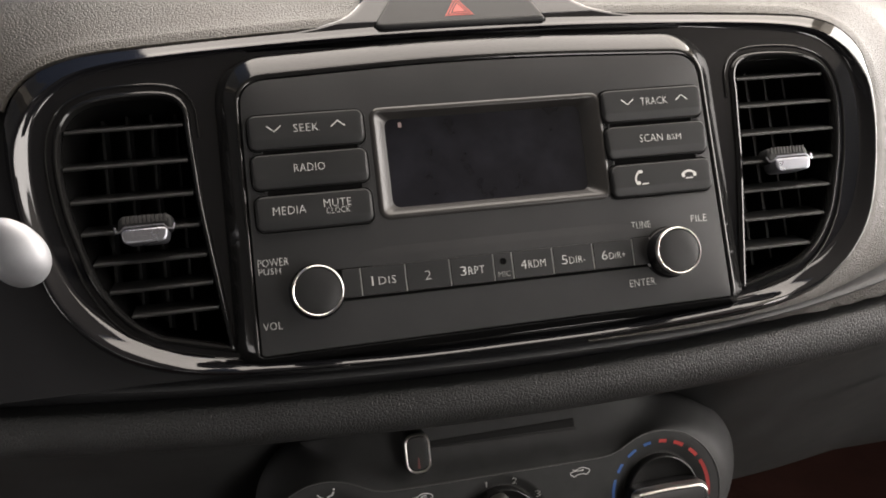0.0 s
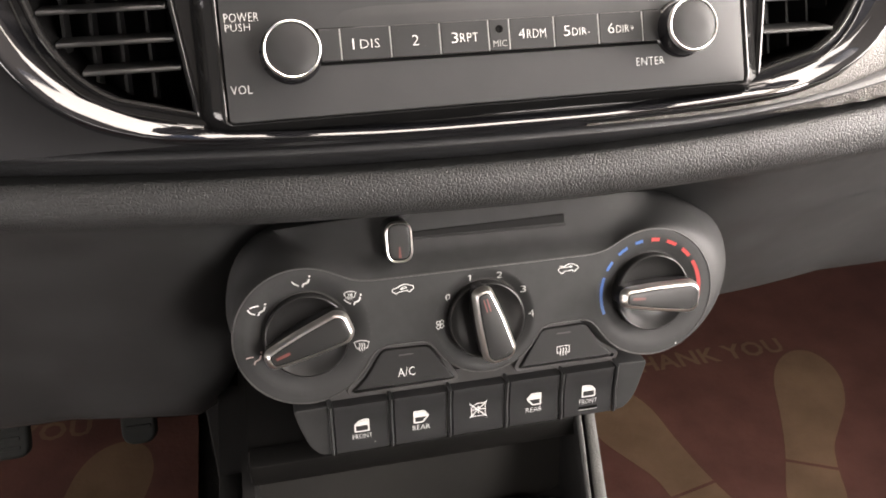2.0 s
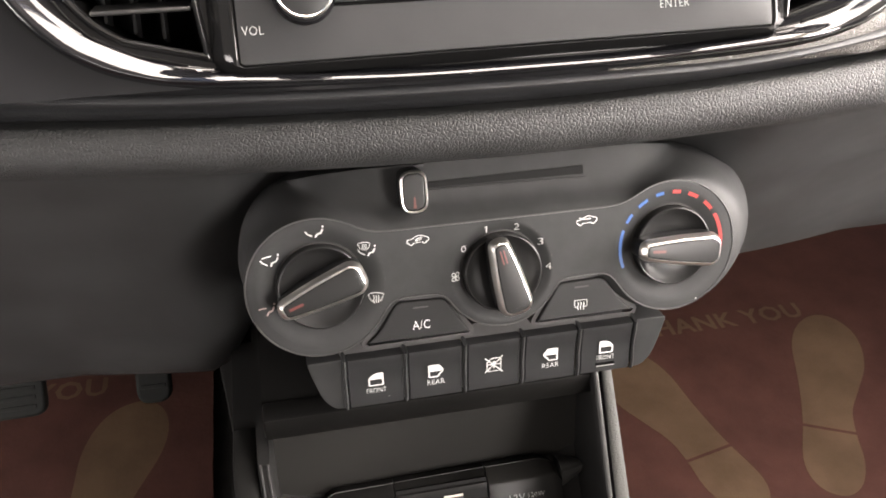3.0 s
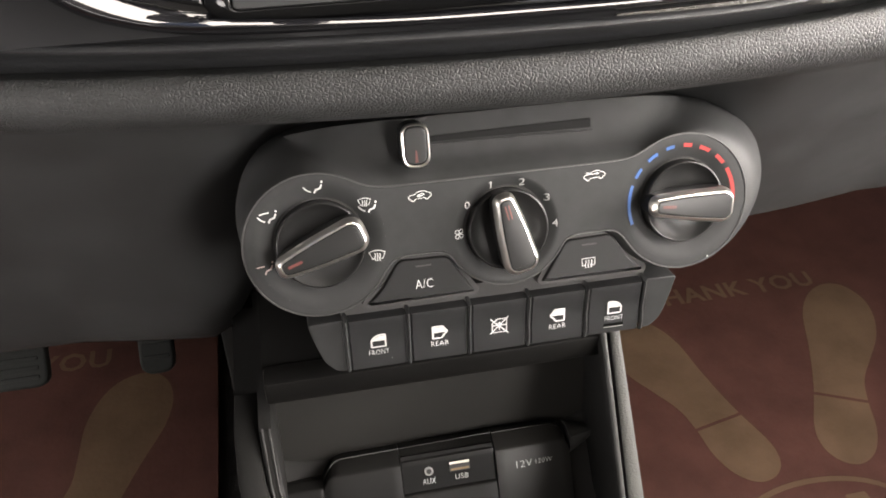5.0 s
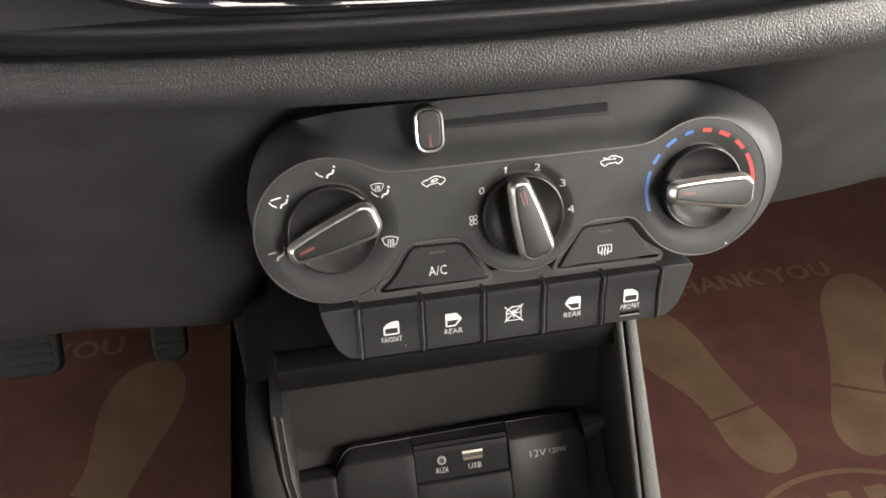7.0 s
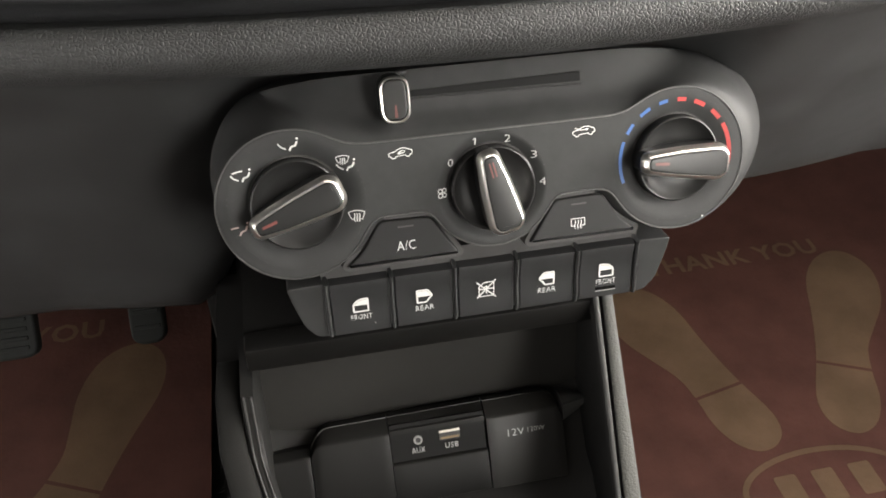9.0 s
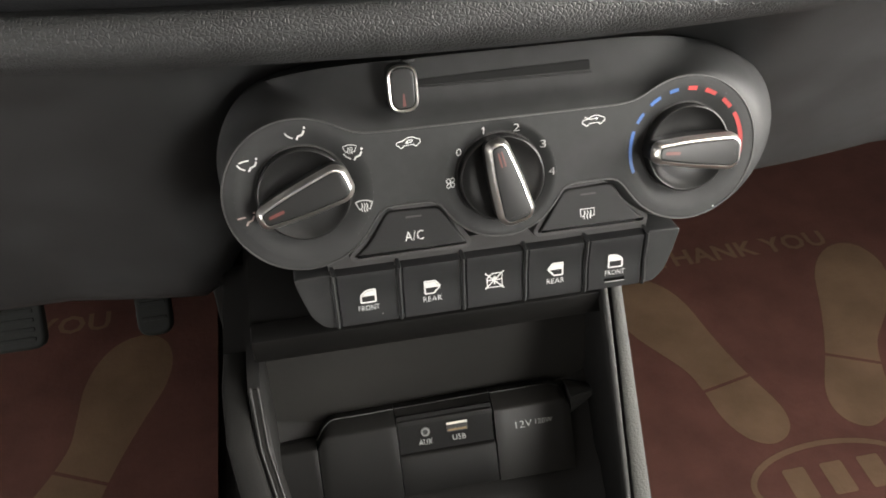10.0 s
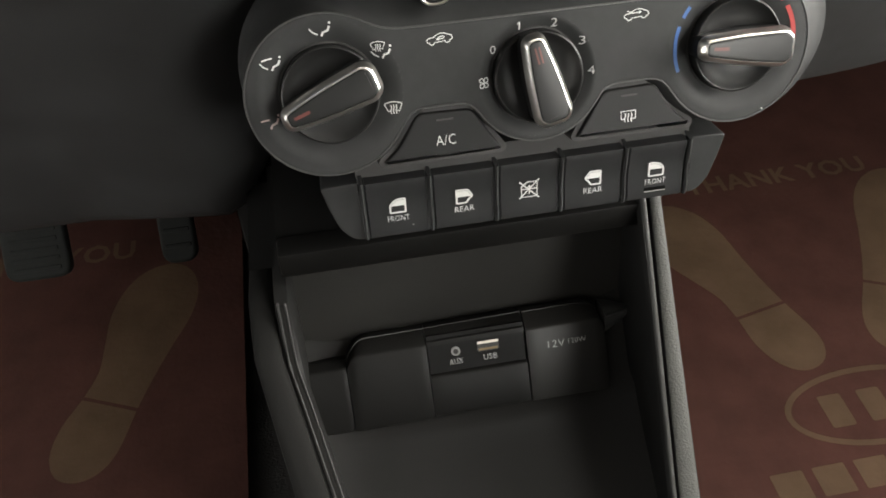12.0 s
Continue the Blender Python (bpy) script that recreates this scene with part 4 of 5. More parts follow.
# temperature arcs
lines = [(-0.5 + 200, 158), (150, 139), (129, 117), (107, 98)]
for a, b in lines:
    printed(part("cold_mark", stroke([arc(0.0850, -0.0095, 0.0262, a, b, 8)], 0.0016, 0.0008), BLUEPRINT, climate, "printed blue cold mark"))
for a, b in ((88, 79), (70, 58), (49, 37), (30, -12)):
    printed(part("hot_mark", stroke([arc(0.0850, -0.0095, 0.0262, a, b, 8)], 0.0018, 0.0008), REDPRINT, climate, "printed red heat mark"))

# numbers round the fan knob
for s, x, y in (("0", -0.0177, 0.0002), ("2", 0.0080, 0.0081), ("3", 0.0193, -0.0002), ("4", 0.0228, -0.0127)):
    printed(lettering(s, x, y, 0.0025, 0.0034, 0.0008, PRINT, climate, weight=-0.012))
printed(part("lettering", stroke([[(-0.0072, 0.0091), (-0.0063, 0.0098)] + [(-0.0063, 0.0098 - 0.0004 * k) for k in range(1, 9)]], 0.0005, 0.0008), PRINT, climate))
x, y = -0.0223, -0.0126
blades = [[(x + 0.0002 * dx, y + 0.0002 * dy)] + [(x + dx * 0.0010 + 0.0009 * math.cos(a), y + dy * 0.0011 + 0.0009 * math.sin(a)) for a in (math.atan2(-dy, -dx) + 2 * math.pi * k / 9 for k in range(1, 9))] + [(x + 0.0002 * dx, y + 0.0002 * dy)] for dx in (-1, 1) for dy in (-1, 1)]
printed(part("fan_icon", stroke(blades, 0.0004, 0.0008), PRINT, climate))


def car_icon(x, y, fresh):
    """A rounded car outline with an air arrow, turned in or coming in."""
    line = [(-0.0044, -0.0017), (-0.0053, -0.0013), (-0.0055, -0.0003), (-0.0049, 0.0005), (-0.0026, 0.0009), (-0.0010, 0.0020), (0.0006, 0.0025), (0.0024, 0.0023), (0.0040, 0.0014),
            (0.0052, 0.0009), (0.0055, -0.0002), (0.0052, -0.0011), (0.0044, -0.0013)] + arc(0.0033, -0.0014, 0.0010, 0, -180, 6) + arc(-0.0034, -0.0017, 0.0010, 0, -180, 6)
    inner = [[(-0.0012, -0.0002), (-0.0002, 0.0008), (0.0014, 0.0011), (0.0022, 0.0006), (0.0014, -0.0001), (-0.0010, -0.0003)], [(-0.0002, 0.0003), (-0.0014, -0.0003), (-0.0002, -0.0007)]]
    if fresh:
        inner = [[(-0.0042, 0.0021), (-0.0016, 0.0007), (0.0022, 0.0008)], [(0.0012, 0.0013), (0.0023, 0.0008), (0.0012, 0.0002)]]
    turn = radians(1.5)
    whole = [[(x + 0.93 * (a * math.cos(turn) - 0.86 * b * math.sin(turn)), y + 0.93 * (a * math.sin(turn) + 0.86 * b * math.cos(turn))) for a, b in l] for l in [line] + inner]
    printed(part("car_icon", stroke(whole, 0.00036, 0.0008), PRINT, climate))


car_icon(-0.0389, 0.0073, False)
car_icon(0.0421, 0.0075, True)


def seat_icon(x, y, level, material, s=1.0):
    """A seated figure mark with air arrows at head (1), foot (2) or both (3)."""
    figure = [[(-0.0002, -0.0025), (0.0005, -0.0011), (0.0024, -0.0005), (0.0032, 0.0012)]]
    air = []
    if level in (1, 3):
        air += [[(-0.0046, 0.0008), (-0.0036, -0.0006), (-0.0016, -0.0018)]]
    if level == 3:
        air += [[(-0.0038, 0.0015), (-0.0018, 0.0020), (0.0004, 0.0022)]]
    if level == 2:
        air += [[(-0.0036, 0.0008), (-0.0018, 0.0011), (-0.0002, 0.0011)]]
    lines = stroke([[(x + a * s, y + b * s) for a, b in l] for l in figure], 0.0008 * s, 0.0008)
    mark = printed(part("seat_icon", lines, material, climate))
    printed(part("head_dot", patch([[(x + s * (0.0034 + 0.0005 * math.cos(a)), y + s * (0.0024 + 0.0005 * math.sin(a))) for a in (k * math.pi / 5 for k in range(10))]], 0.0008), material, mark))
    if air:
        printed(part("air_arrow", stroke([[(x + a * s, y + b * s) for a, b in l] for l in air], 0.00055 * s, 0.0008), material, mark))


def screen_icon(x, y, s):
    top = [(-0.0044 + 0.0088 * k / 8, 0.0020 + 0.0011 * (1 - (k / 4 - 1) ** 2)) for k in range(9)]
    lines = [top + [(0.0028, -0.0018), (0.0016, -0.0013)], [(-0.0044, 0.0020), (-0.0028, -0.0018), (-0.0016, -0.0013)]]
    lines += [[(d, -0.0030), (d - 0.0003, -0.0014), (d + 0.0003, 0.0002), (d, 0.0016)] for d in (-0.0013, 0.0, 0.0013)]
    printed(part("windscreen_icon", stroke([[(x + a * s, y + b * s) for a, b in l] for l in lines], 0.0005 * s, 0.0008), PRINT, climate))


seat_icon(-0.0842, 0.0158, 1, PRINT)
seat_icon(-0.1049, 0.0051, 3, PRINT)
seat_icon(-0.1091, -0.0174, 2, DULLPRINT)
screen_icon(-0.0634, 0.0070, 0.64)
seat_icon(-0.0618, 0.0046, 1, PRINT, 0.95)
screen_icon(-0.0600, -0.0178, 0.80)
part("mould_dot", patch([arc(0.0985, -0.0385, 0.0004, 0, 315, 7)], 0.0002), PRINT, climate)

# fresh air slider on the scooped ledge
slot = part("slider_slot", slab(rpoly([(-0.0325, 0.0288), (0.0445, 0.0280), (0.0445, 0.0322), (-0.0325, 0.0314)], 0.0006, 3), -0.016, -0.0094, 0.0002), SLOTBLACK, climate, "dark slider slot")
part("slot_edge", tube([(-0.0325, 0.0280, -0.0098), (0.0100, 0.0274, -0.0097), (0.0450, 0.0268, -0.0096)], 0.0006, 8, False), PANELFACE, slot)
part("detent", box(-0.0368, -0.0318, 0.0386, 0.0400, -0.0122, -0.0100, 0.0004), KEY, climate)
slider = thing("slider_knob", CLIMATE_FACE @ pose(-0.0392, 0.0297, -0.0100), "black slider knob with a chrome edge", "slider")
pill = soften(resample(rrect(0, 0, 0.0123, 0.0192, 0.0046, 6), 72), 4)
part("stem", slab(pill, 0.0, 0.0110, 0.0003), DIAL, slider)
part("slider_edge", loft([at_height(inset(pill, d), z) for d, z in ((0.0002, 0.0096), (-0.0002, 0.0108), (0.0, 0.0122), (0.0005, 0.0127), (0.0009, 0.0125), (0.0011, 0.0114))], False, False), CHROME, slider, "polished chrome edge")
top = part("slider_face", slab(inset(pill, 0.0009), 0.0090, 0.0124, 0.0010), DIAL, slider)
part("pointer_mark", patch([rpoly([(-0.0007, -0.0072), (0.0007, -0.0072), (0.0003, -0.0020), (-0.0003, -0.0020)], 0.0002, 2)], 0.01255), RUSTMARK, top)

# ---- window switches ----
switches = thing("switch_panel", SWITCH_FACE, "black panel that carries the window switches", "switch panel")
part("tray", box(-0.0765, 0.0765, -0.0135, 0.0230, -0.030, -0.0040), DARK, switches)
for s in (-1, 1):
    cap = rpoly([(0.0758, -0.0140), (0.0808, -0.0135), (0.0862, -0.0078), (0.0902, 0.0045), (0.0926, 0.0145), (0.0758, 0.0150)], [0.0008, 0.003, 0.004, 0.004, 0.002, 0.0008])
    cap = cap if s > 0 else [(-x, y) for x, y in cap][::-1]
    part("end_cap", slab(cap, -0.026, 0.0002, 0.0007), PANELFACE, switches)
for k in range(6):
    u = -0.0750 + 0.0300 * k
    prof = [(-0.0150, -0.004), (-0.0140, 0.0014), (-0.0090, 0.0022), (0.0, 0.0012), (0.0090, 0.0026), (0.0150, 0.0030), (0.0165, -0.004)]
    loops = [[(u + dx, y, z - (0.0008 if dx else 0)) for y, z in prof] for dx in (-0.0009, 0.0, 0.0009)]
    part("divider", loft(loops, False, False, closed=False), PANELFACE, switches)
NAMES = (("FRONT", 1), ("REAR", -1), ("", 0), ("REAR", 1), ("FRONT", -1))
for k, (word, flip) in enumerate(NAMES):
    u = -0.0600 + 0.0300 * k
    sw = thing("window_switch", SWITCH_FACE @ pose(u, 0, 0), "black rocker switch with a white window symbol" if word else "black rocker switch with a crossed-out window symbol", "switch", "window switches")
    prof = [(-0.0150, -0.0060), (-0.0147, -0.0010), (-0.0138, 0.0004), (-0.0110, 0.0010), (-0.0040, 0.0006), (0.0030, 0.0004), (0.0090, 0.0012), (0.0130, 0.0022), (0.0146, 0.0020), (0.0150, -0.0040)]
    loops = [[(dx, y, z - dz) for y, z in prof] for dx, dz in ((-0.0137, 0.004), (-0.0136, 0.0006), (-0.0130, 0.0), (0.0130, 0.0), (0.0136, 0.0006), (0.0137, 0.004))]
    body = part("rocker", loft(loops, True, True, closed=False), KEY, sw)
    z = 0.00115
    if word:
        f = 1 if flip > 0 else -1
        if word == "FRONT":
            door = [(-0.0038, -0.0022), (0.0038, -0.0022), (0.0038, 0.0052), (0.0006, 0.0052), (-0.0018, 0.0044), (-0.0038, 0.0022)]
            lower_door = [(-0.0030, -0.0014), (0.0030, -0.0014), (0.0030, 0.0016), (-0.0030, 0.0016)]
            groove = [(-0.0028, 0.0022), (-0.0010, 0.0038), (0.0008, 0.0044), (0.0030, 0.0044)]
        else:
            door = [(-0.0038, -0.0022), (0.0012, -0.0022), (0.0022, -0.0006), (0.0040, 0.0012), (0.0040, 0.0022), (0.0018, 0.0052), (-0.0038, 0.0052)]
            lower_door = [(-0.0030, -0.0014), (0.0008, -0.0014), (0.0016, 0.0000), (0.0032, 0.0014), (-0.0030, 0.0014)]
            groove = [(-0.0030, 0.0044), (0.0014, 0.0044), (0.0030, 0.0022)]
            f = 1 if flip < 0 else -1
        icon = part("door_icon", patch([rpoly([(f * x, y) for x, y in door][::f], 0.0008, 3)], z), PRINT, body)
        part("lower_door", patch([[(f * x, y) for x, y in lower_door]], z + 0.0001), KEY, icon)
        part("window_line", stroke([[(f * x, y) for x, y in groove]], 0.0003, z + 0.0001), GREYPRINT, icon)
        lettering(word, 0.0, -0.0048, 0.0098 if word == "FRONT" else 0.0088, 0.0028, z, PRINT, body, weight=-0.012)
    else:
        lines = [[(-0.0036, -0.0034), (0.0036, -0.0034), (0.0036, 0.0042), (-0.0010, 0.0042), (-0.0036, 0.0020), (-0.0036, -0.0034)], [(-0.0036, 0.0006), (0.0036, 0.0006)],
                 [(-0.0046, 0.0046), (0.0046, -0.0044)], [(0.0046, 0.0052), (-0.0046, -0.0040)], [(0.0, -0.0020), (0.0, 0.0022)], [(-0.0010, 0.0010), (0.0, 0.0024), (0.0010, 0.0010)]]
        part("lock_icon", stroke(lines, 0.0006, z), PRINT, body)
    if k == 4:
        part("lamp_slot", box(-0.0050, 0.0050, -0.0096, -0.0080, 0.0, 0.0013), CAVITY, body)
        part("slot_line", box(-0.0050, 0.0050, -0.0101, -0.0097, 0.0, 0.0013), GREYPRINT, body)
    if k == 0:
        part("mould_dot", patch([arc(0.0062, -0.0092, 0.0003, 0, 315, 7)], z), GREYPRINT, body)

# ---- centre console with its open pocket ----
console = thing("centre_console", pose(0, 0, 0), "black plastic centre console with an open storage pocket", "console")
part("lip", box(-0.118, 0.0645, 0.020, 0.034, 0.2830, 0.2985, 0.002), TRAYBLACK, console, "front lip above the pocket")
part("pocket_ceiling", box(-0.118, 0.0688, 0.034, 0.115, 0.2860, 0.2960), SHOULDER, console)
part("pocket_back", loft([[(x, 0.062, 0.2865), (x, 0.055, 0.262), (x, 0.045, 0.224), (x, 0.0415, 0.200), (x, 0.0415, 0.120), (x, 0.070, 0.120), (x, 0.070, 0.2865)] for x in (-0.118, 0.0688)], True, True), POCKET, console, "plain back of the pocket")
part("console_core", box(-0.150, 0.066, 0.1405, 0.30, -0.012, 0.285, 0.004), SHOULDER, console, "plain console body under the dash")
part("switch_support", box(-0.074, 0.074, 0.024, 0.040, 0.296, 0.3300), PANEL, console)


def side_wall(x0, x1, lean0, lean1, top_mat, edge, start=0.017, round_top=0.0022, drop=0.0, sunk=False, deep=0.0):
    """A wall whose upper edge runs down at 45 degrees towards the seats; lean: how far its faces draw in to the right on the way, from start on."""
    top = [(0.036, 0.3160 - drop), (0.020, 0.300 - drop), (0.0, 0.280 - drop), (-0.030, 0.250 - drop), (-0.080, 0.200 - drop), (-0.150, 0.130 - drop), (-0.26, 0.075 - drop), (-0.60, 0.060 - drop)]
    if drop:
        top = [(0.070, 0.350 - drop)] + top
        if sunk == "crest":
            top = [(0.050, 0.268 - drop), (0.020, 0.274 - drop), (-0.008, 0.265 - drop)] + top[4:]
        elif sunk:
            top = [(0.012, 0.280 - drop), (-0.012, 0.260 - drop)] + top[4:]

    def bend(x, y):
        f = (x - x0) / (x1 - x0)
        return x + (lean0 + (lean1 - lean0) * f) * min(0.14, max(0.0, start - y))
    line = top + ([(y + 0.7 * deep, z - 0.7 * deep) for y, z in top[::-1]] if deep else [(-0.60, -0.012), (0.12, -0.012), (0.12, top[0][1])])
    loops = [[(bend(x, y), y, z) for y, z in line] for x in (x0, x1)]
    part("side_wall", loft(loops, True, True), DARKRAIL, console, smooth=False)
    cap, n = [], 8
    for k in range(n + 1):
        a = math.pi * k / n
        dx, dz = (x0 + x1) / 2 - (x1 - x0) / 2 * math.cos(a), round_top * math.sin(a) ** 0.6 - 0.0004
        cap.append([(bend(dx, y), y - 0.7 * dz, z + 0.7 * dz) for y, z in top])
    part("rail", loft(cap, False, False, closed=False), top_mat, console, edge)


# the right rails are thin caps that overhang the wall of the pocket
side_wall(0.0655, 0.0715, -0.065, -0.020, RAIL, "pebbled grey rail", deep=0.007)
side_wall(0.0606, 0.0640, -0.055, -0.062, EDGERAIL, "smooth black inner rail", round_top=0.0014, deep=0.005)
side_wall(0.0690, 0.0712, -0.020, -0.020, DARKRAIL, "plain black pocket wall", round_top=0.0004, drop=0.004)
# the left wall, with two fine ridges along its edge and a soft shoulder outside
side_wall(-0.1236, -0.1172, 0.25, 0.25, SHOULDER, "soft black edge of the pocket", -0.005, 0.0012, 0.0062, True)
side_wall(-0.1190, -0.1178, 0.25, 0.25, EDGERAIL, "fine black ridge", -0.005, 0.0008, 0.0052, True, 0.004)
side_wall(-0.1226, -0.1214, 0.25, 0.25, EDGERAIL, "fine black ridge", -0.005, 0.0008, 0.0046, True, 0.004)
side_wall(-0.1370, -0.1238, 0.20, 0.25, SHOULDER, "soft black shoulder of the console", -0.005, 0.0050, 0.0062, "crest")

# pocket floor, from the tray down towards the seats
xs2 = [-0.1190 + 0.1885 * i / 16 for i in range(17)]
prof = [(0.050, 0.2030), (0.045, 0.2030), (0.040, 0.2005), (0.009, 0.1697), (-0.0035, 0.1675), (-0.0070, 0.1635), (-0.020, 0.1545), (-0.060, 0.132), (-0.15, 0.100), (-0.30, 0.060)]
loops = [[(x, y, z + 0.004 * (abs((x + 0.026) / 0.085)) ** 6) for x in xs2] for y, z in prof]
part("pocket_floor", loft(loops, False, False, closed=False), POCKETFLOOR, console, "smooth black pocket floor")

tray = thing("socket_tray", TRAY_FACE, "black tray with aux, usb and power sockets", "socket panel")


def ledge(name, u0, u1, low, top, n0=0.0, label="", edged=False, material=TRAYBLACK):
    """A piece of the tray between two seams: a face that folds back along a crease below its upper edge; top: the height of that edge at u."""
    loops = []
    for i in range(17):
        u = u0 + (u1 - u0) * i / 16
        tv = top(u)
        fold = min(0.0108, tv - 0.0034)
        pull = 0.0004 * (i in (0, 16))
        loops.append([(u, v, n0 + n - pull) for v, n in ((low, -0.014), (low, -0.0008), (low + 0.0003, -0.0002), (low + 0.0008, 0.0), (fold - 0.0014, 0.0), (fold - 0.0004, -0.0002), (fold + 0.0006, -0.0009),
                                                         (tv - 0.0008, -0.0064), (tv - 0.0002, -0.0070), (tv, -0.0078), (tv, -0.016))])
    piece = part(name, loft(loops, True, True, closed=True), material, tray, label)
    if edged:
        us = [u0 + (u1 - u0) * i / 16 for i in range(17)]
        # paler bead draws a glint along the upper edge
        part("glint_bead", tube([(u, top(u) - 0.0003, n0 - 0.0068) for u in us], 0.0004, 6, False), GLINT if name == "blank_lid" else EDGERAIL, piece)
    return piece


def lid_top(u):
    q = min(1.0, max(0.0, (u + 0.0947) / 0.0110))
    return 0.0080 + 0.0107 * math.sin(q * math.pi / 2) ** 0.9 + 0.010 * max(0.0, u + 0.0837)


def cover_top(u):
    q = min(1.0, max(0.0, (u - 0.0400) / 0.0138))
    return 0.0199 - 0.0110 * (1 - math.sqrt(max(0.0, 1 - q * q)))


ledge("blank_lid", -0.0947, -0.0494, -0.0330, lid_top, 0.0, "blank black lid with a rounded corner", True)
ledge("side_skirt", -0.1190, -0.0951, -0.0330, lambda u: 0.0078, -0.0012)
ledge("upper_frame", -0.0490, 0.0072, 0.0112, lambda u: 0.0191 + 0.010 * (u + 0.049) / 0.056 * 0.08, -0.0002, "", True)
ledge("lower_skirt", -0.0490, 0.0072, -0.0325, lambda u: -0.0050, -0.0002)
plate = part("socket_plate", slab(rpoly([(-0.0490, -0.0110), (0.0072, -0.0110), (0.0072, 0.0150), (-0.0490, 0.0150)], 0.001), -0.010, -0.0020, 0.0003), SOCKETPLATE, tray, "recessed black socket plate")
part("aux_socket", lathe([(0.0026, -0.003), (0.0026, -0.0010), (0.0022, -0.0007), (0.0018, -0.0009), (0.0017, -0.0016), (0.0001, -0.0017)], 24, -0.0330, 0.0040), GREYPRINT, tray, "round grey audio socket")
part("aux_bore", lathe([(0.0015, -0.0018), (0.0015, -0.0013), (0.0001, -0.0013)], 16, -0.0330, 0.0038), DARK, tray)
usb = part("usb_socket", slab(rrect(-0.0143, 0.0046, 0.0124, 0.0062, 0.0005, 2), -0.004, -0.0012, 0.0003), DARK, tray, "usb socket")
part("usb_shell", box(-0.0203, -0.0083, 0.0060, 0.0074, -0.004, -0.0009), USBMETAL, usb, "bright metal shell edge")
part("usb_tongue", box(-0.0198, -0.0088, 0.0022, 0.0034, -0.004, -0.0010), USBGOLD, usb, "dull gold contacts")
lettering("AUX", -0.0333, -0.0021, 0.0078, 0.0034, -0.0018, PRINT, plate)
lettering("USB", -0.0135, -0.0022, 0.0078, 0.0032, -0.0018, PRINT, plate)
c12 = ledge("power_socket_cover", 0.0078, 0.0538, -0.0325, cover_top, 0.0010, "rounded black power socket cover", True, COVER)
lettering("12V", 0.0247, -0.0002, 0.0098, 0.0042, 0.00115, PRINT, c12)
lettering("120W", 0.0370, 0.0000, 0.0104, 0.0030, 0.00115, PRINT, c12)
# tapering finger lug beside the cover
loops = []
for i in range(9):
    q = i / 8
    u = 0.0545 + 0.0165 * q
    crest, half_lug = 0.0105 + 0.0018 * q, 0.0055 * (1 - q) ** 0.7 + 0.0006
    loops.append([(u, crest + half_lug * v, 0.0010 - 0.0030 * q + half_lug * n) for v, n in ((-2.6, -2.6), (-1.6, -0.5), (-0.7, -0.05), (0.0, 0.0), (0.6, -0.35), (1.0, -1.0), (1.2, -2.6))])
# lug and crest bead are coloured lighter in place of a highlight
lug = part("finger_lug", loft(loops, True, True), GLINT, tray, "tapering finger lug, coloured lighter to imitate its glint")
part("glint_bead", tube([(0.0548, 0.0112, 0.0012), (0.0600, 0.0117, 0.0004), (0.0650, 0.0121, -0.0006), (0.0690, 0.0124, -0.0016)], 0.0010, 8, False), GLINT, lug)

# ---- paper floor mats ----


def sole(x0, y0, x1, y1, w, mirror):
    """The two printed pieces of a shoe sole, from heel end to toe end, as outlines: front and heel."""
    d = Vector((x1 - x0, y1 - y0))
    L = d.length
    d.normalize()
    n = Vector((-d.y, d.x)) * mirror
    front = [(0.34, 0.30), (0.44, 0.27), (0.56, 0.36), (0.70, 0.47), (0.83, 0.47), (0.93, 0.36), (0.99, 0.14), (0.995, -0.08), (0.95, -0.28), (0.86, -0.42), (0.74, -0.46), (0.58, -0.40), (0.44, -0.36), (0.32, -0.35)]
    heel = [(0.305, 0.31), (0.20, 0.36), (0.09, 0.32), (0.02, 0.16), (0.01, -0.06), (0.05, -0.25), (0.14, -0.35), (0.285, -0.355)]
    whole = spline(front[1:-1] + [(0.31, -0.345)] + heel[::-1][1:-1] + [(0.32, 0.295)], 4)
    out = []
    for side in (1, -1):
        loop = []
        for (a, b), (c, e) in zip(whole, whole[1:] + whole[:1]):
            g0, g1 = side * (a - 0.318 - 0.03 * b) - 0.007, side * (c - 0.318 - 0.03 * e) - 0.007
            if g0 >= 0:
                loop.append((a, b))
            if g0 * g1 < 0:
                k = g0 / (g0 - g1)
                loop.append((a + (c - a) * k, b + (e - b) * k))
        out.append([(x0 + d.x * a * L + n.x * b * w, y0 + d.y * a * L + n.y * b * w) for a, b in loop])
    return out


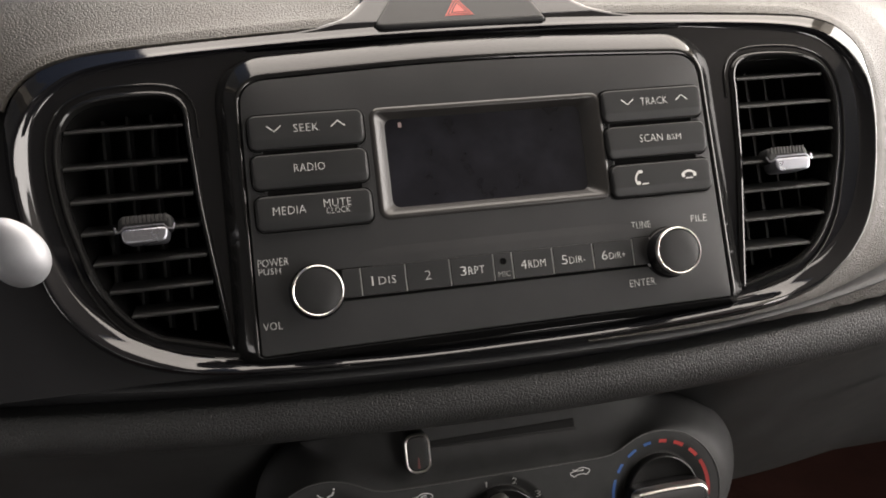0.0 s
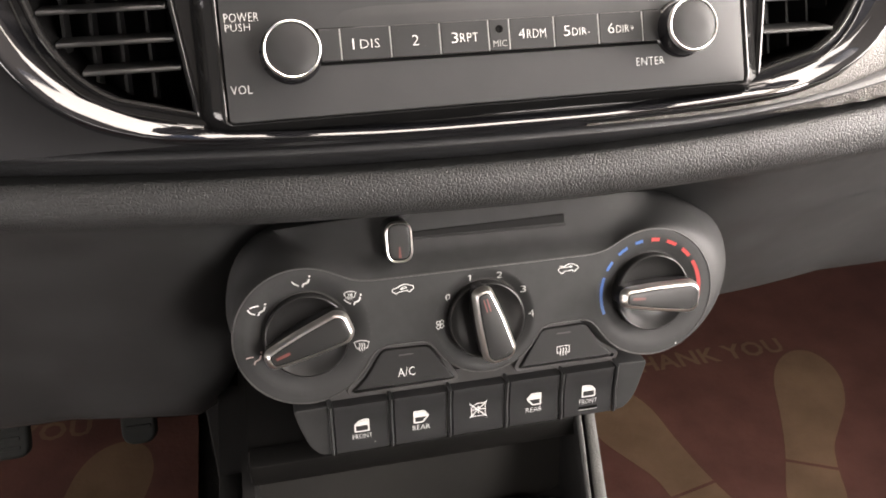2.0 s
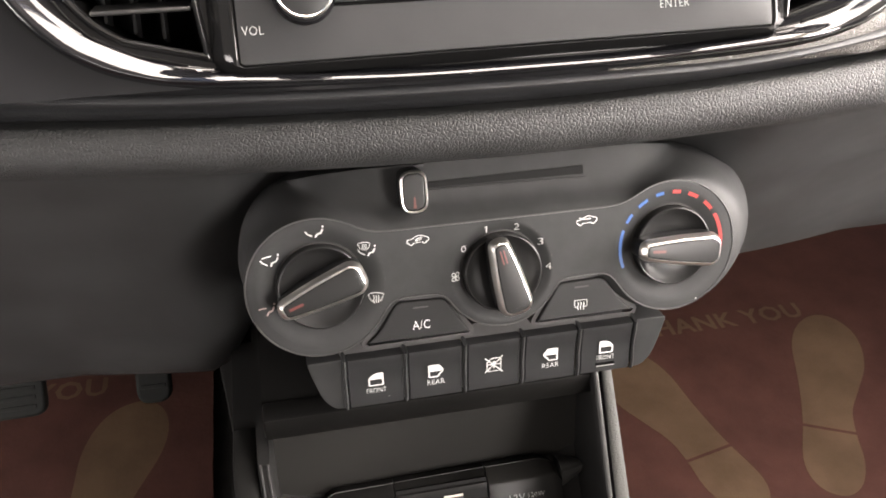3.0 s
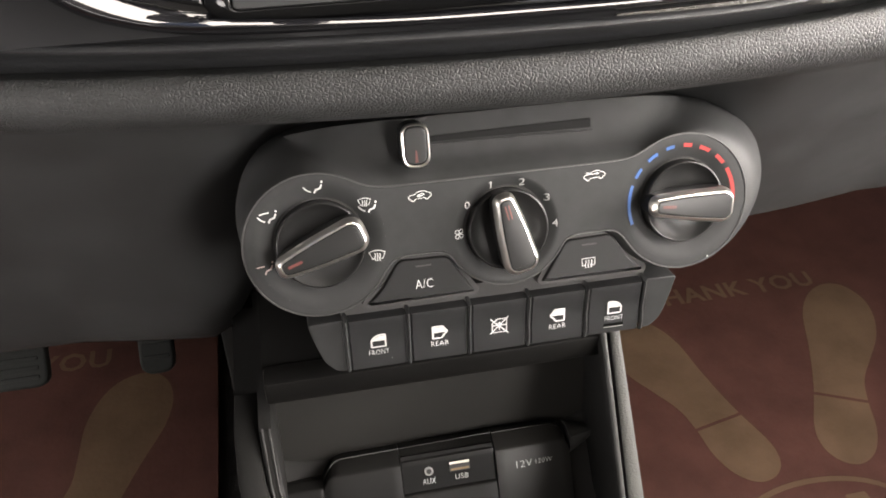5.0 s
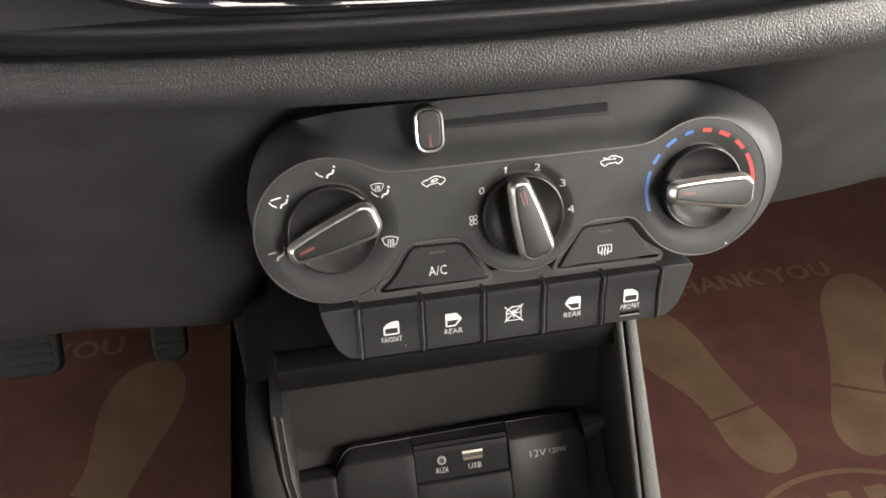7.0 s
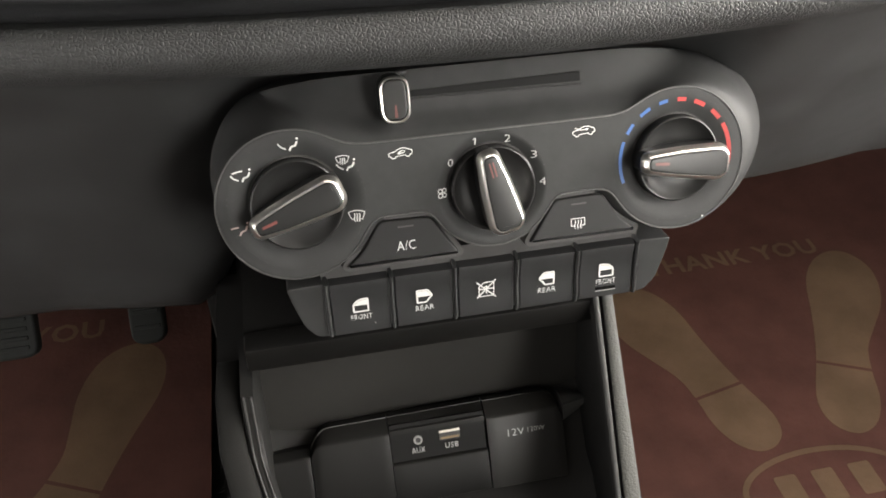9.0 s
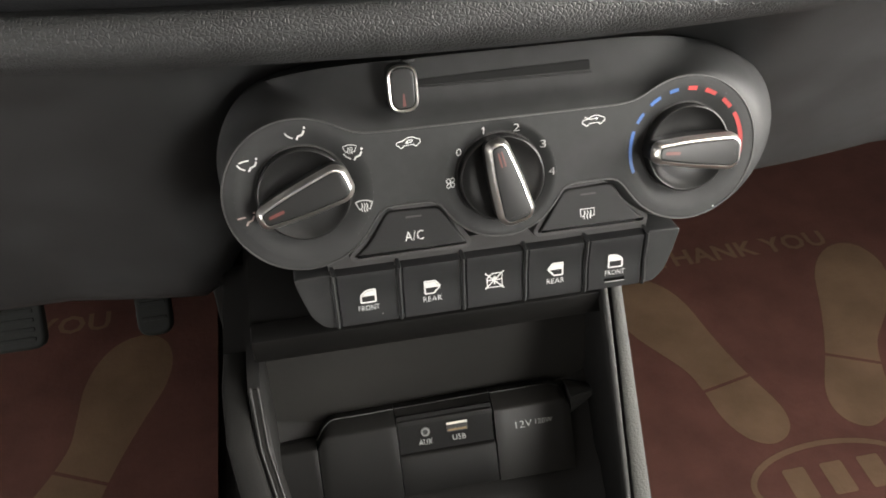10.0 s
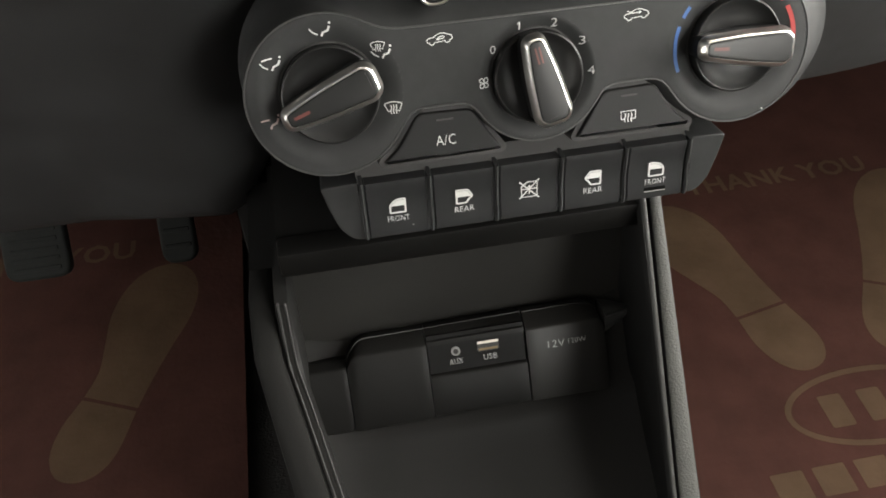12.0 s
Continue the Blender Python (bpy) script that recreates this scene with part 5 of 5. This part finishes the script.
def floor_mat(name, x0, x1, soles, text_x, text_y, badge, label):
    ob = thing(name, pose(0, 0, 0), label, "floor mat", "paper floor mats")
    nx, ny = 24, 24

    def lift(x, y):
        return 0.00025 * math.sin(x * 23 + y * 9) * math.sin(y * 17 + 1) + 0.25 * max(0.0, y - 0.36) ** 1.3
    rows = [[(x0 + (x1 - x0) * i / nx, -0.30 + 0.84 * j / ny, lift(x0 + (x1 - x0) * i / nx, -0.30 + 0.84 * j / ny)) for i in range(nx + 1)] for j in range(ny + 1)]
    bm = loft(rows, False, False, closed=False)
    for f in bm.faces:
        f.normal_update()
    bmesh.ops.solidify(bm, geom=bm.faces[:], thickness=0.0003)
    over = max(v.co.z - lift(v.co.x, v.co.y) for v in bm.verts)
    for v in bm.verts:
        v.co.z -= over
    sheet = part("sheet", bm, MATRED, ob, "maroon printed paper sheet")

    def settle(o):
        for v in o.data.vertices:
            v.co.z = lift(v.co.x, v.co.y) + 0.0003
        return o
    for heel_x, heel_y, toe_x, toe_y, mirror in soles:
        for loop in sole(heel_x, heel_y, toe_x, toe_y, 0.078, mirror):
            settle(part("sole_print", patch([loop], 0.002), MATPRINT, sheet, "tan printed shoe sole"))
    settle(lettering("THANK YOU", text_x, text_y, 0.200, 0.024, 0.002, MATPRINT, sheet, "lettering", 0.024))
    if badge:
        bx, by = badge
        oval = [(bx + 0.074 * math.cos(a), by + 0.034 * math.sin(a)) for a in (2 * math.pi * k / 40 for k in range(41))]
        settle(part("badge_oval", stroke([oval], 0.005, 0.002), MATPRINT, sheet, "tan printed oval"))
        for k in (-1, 0, 1):
            settle(part("badge_bar", patch([rrect(bx + 0.034 * k, by, 0.020, 0.030, 0.002, 2)], 0.002), MATPRINT, sheet))
        for k in range(5):
            settle(part("print_bar", patch([rrect(bx - 0.10 + 0.034 * k, by - 0.056, 0.026 if k != 3 else 0.012, 0.024 if k != 3 else 0.005, 0.001, 2)], 0.002), MATPRINT, sheet))
    return ob


floor_mat("floor_mat", 0.085, 0.70, [(0.290, 0.095, 0.226, 0.313, 1), (0.363, 0.097, 0.490, 0.319, -1)], 0.367, 0.334, (0.318, 0.054), "maroon paper floor mat with tan shoe prints, passenger side")
floor_mat("floor_mat", -0.66, -0.186, [(-0.324, 0.108, -0.248, 0.333, 1)], -0.390, 0.362, (-0.42, 0.04), "maroon paper floor mat with tan shoe prints, driver side")

# ---- pedals ----
def pedal(name, x, y, z, w, h, label):
    """A hanging pedal: a ribbed rubber pad, tilted towards the seat, on a bent arm; x, y, z: the middle of the pad's lower edge."""
    ob = thing(name, pose(x, y, z, 52), label, "pedal")
    pad = part("pad", slab(rpoly([(-w / 2, 0.0), (w / 2, 0.0), (w / 2, h), (-w / 2, h)], [0.012, 0.012, 0.006, 0.006], 5), -0.010, 0.0, 0.003), RUBBER, ob, "dark rubber pad")
    for k in range(5):
        v = h * (0.18 + 0.16 * k)
        part("rib", slab(rrect(0.0, v, w * 0.74, 0.0036, 0.0012, 3), -0.001, 0.0016, 0.0008), RUBBER, pad)
    part("arm", tube([(0.0, h * 0.6, -0.012), (0.0, h * 1.0, -0.030), (0.0, h * 1.6, -0.034), (0.0, h * 1.6 + 0.10, 0.0), (0.0, h * 1.6 + 0.20, 0.02)], 0.007, 10, False), DARKRAIL, ob, "bent black steel arm")
    return ob


pedal("accelerator_pedal", -0.228, 0.272, 0.060, 0.030, 0.085, "slim black accelerator pedal hanging over the mat")
pedal("brake_pedal", -0.347, 0.276, 0.060, 0.054, 0.052, "black rubber brake pedal hanging over the mat")

# ---- column stalk ----
stalk = thing("column_stalk", pose(-0.1692, -0.042, 0.5812), "steering column stalk with a satin silver end", "stalk")
part("lever", tube([(-0.22, 0.09, 0.06), (-0.12, 0.05, 0.035), (-0.05, 0.02, 0.014), (-0.010, 0.004, 0.003)], 0.0075, 14, False), KEY, stalk)
bm = bmesh.new()
bmesh.ops.create_uvsphere(bm, u_segments=28, v_segments=18, radius=1.0)
for v in bm.verts:
    x, y, z = v.co
    s = 1.0 + 0.12 * x
    v.co = (0.0116 * x, 0.0074 * y * s, 0.0090 * z * s)
    v.co.rotate(Euler((0, radians(58), radians(-20))))
part("end_cap", bm, STALKEND, stalk, "satin silver end cap")
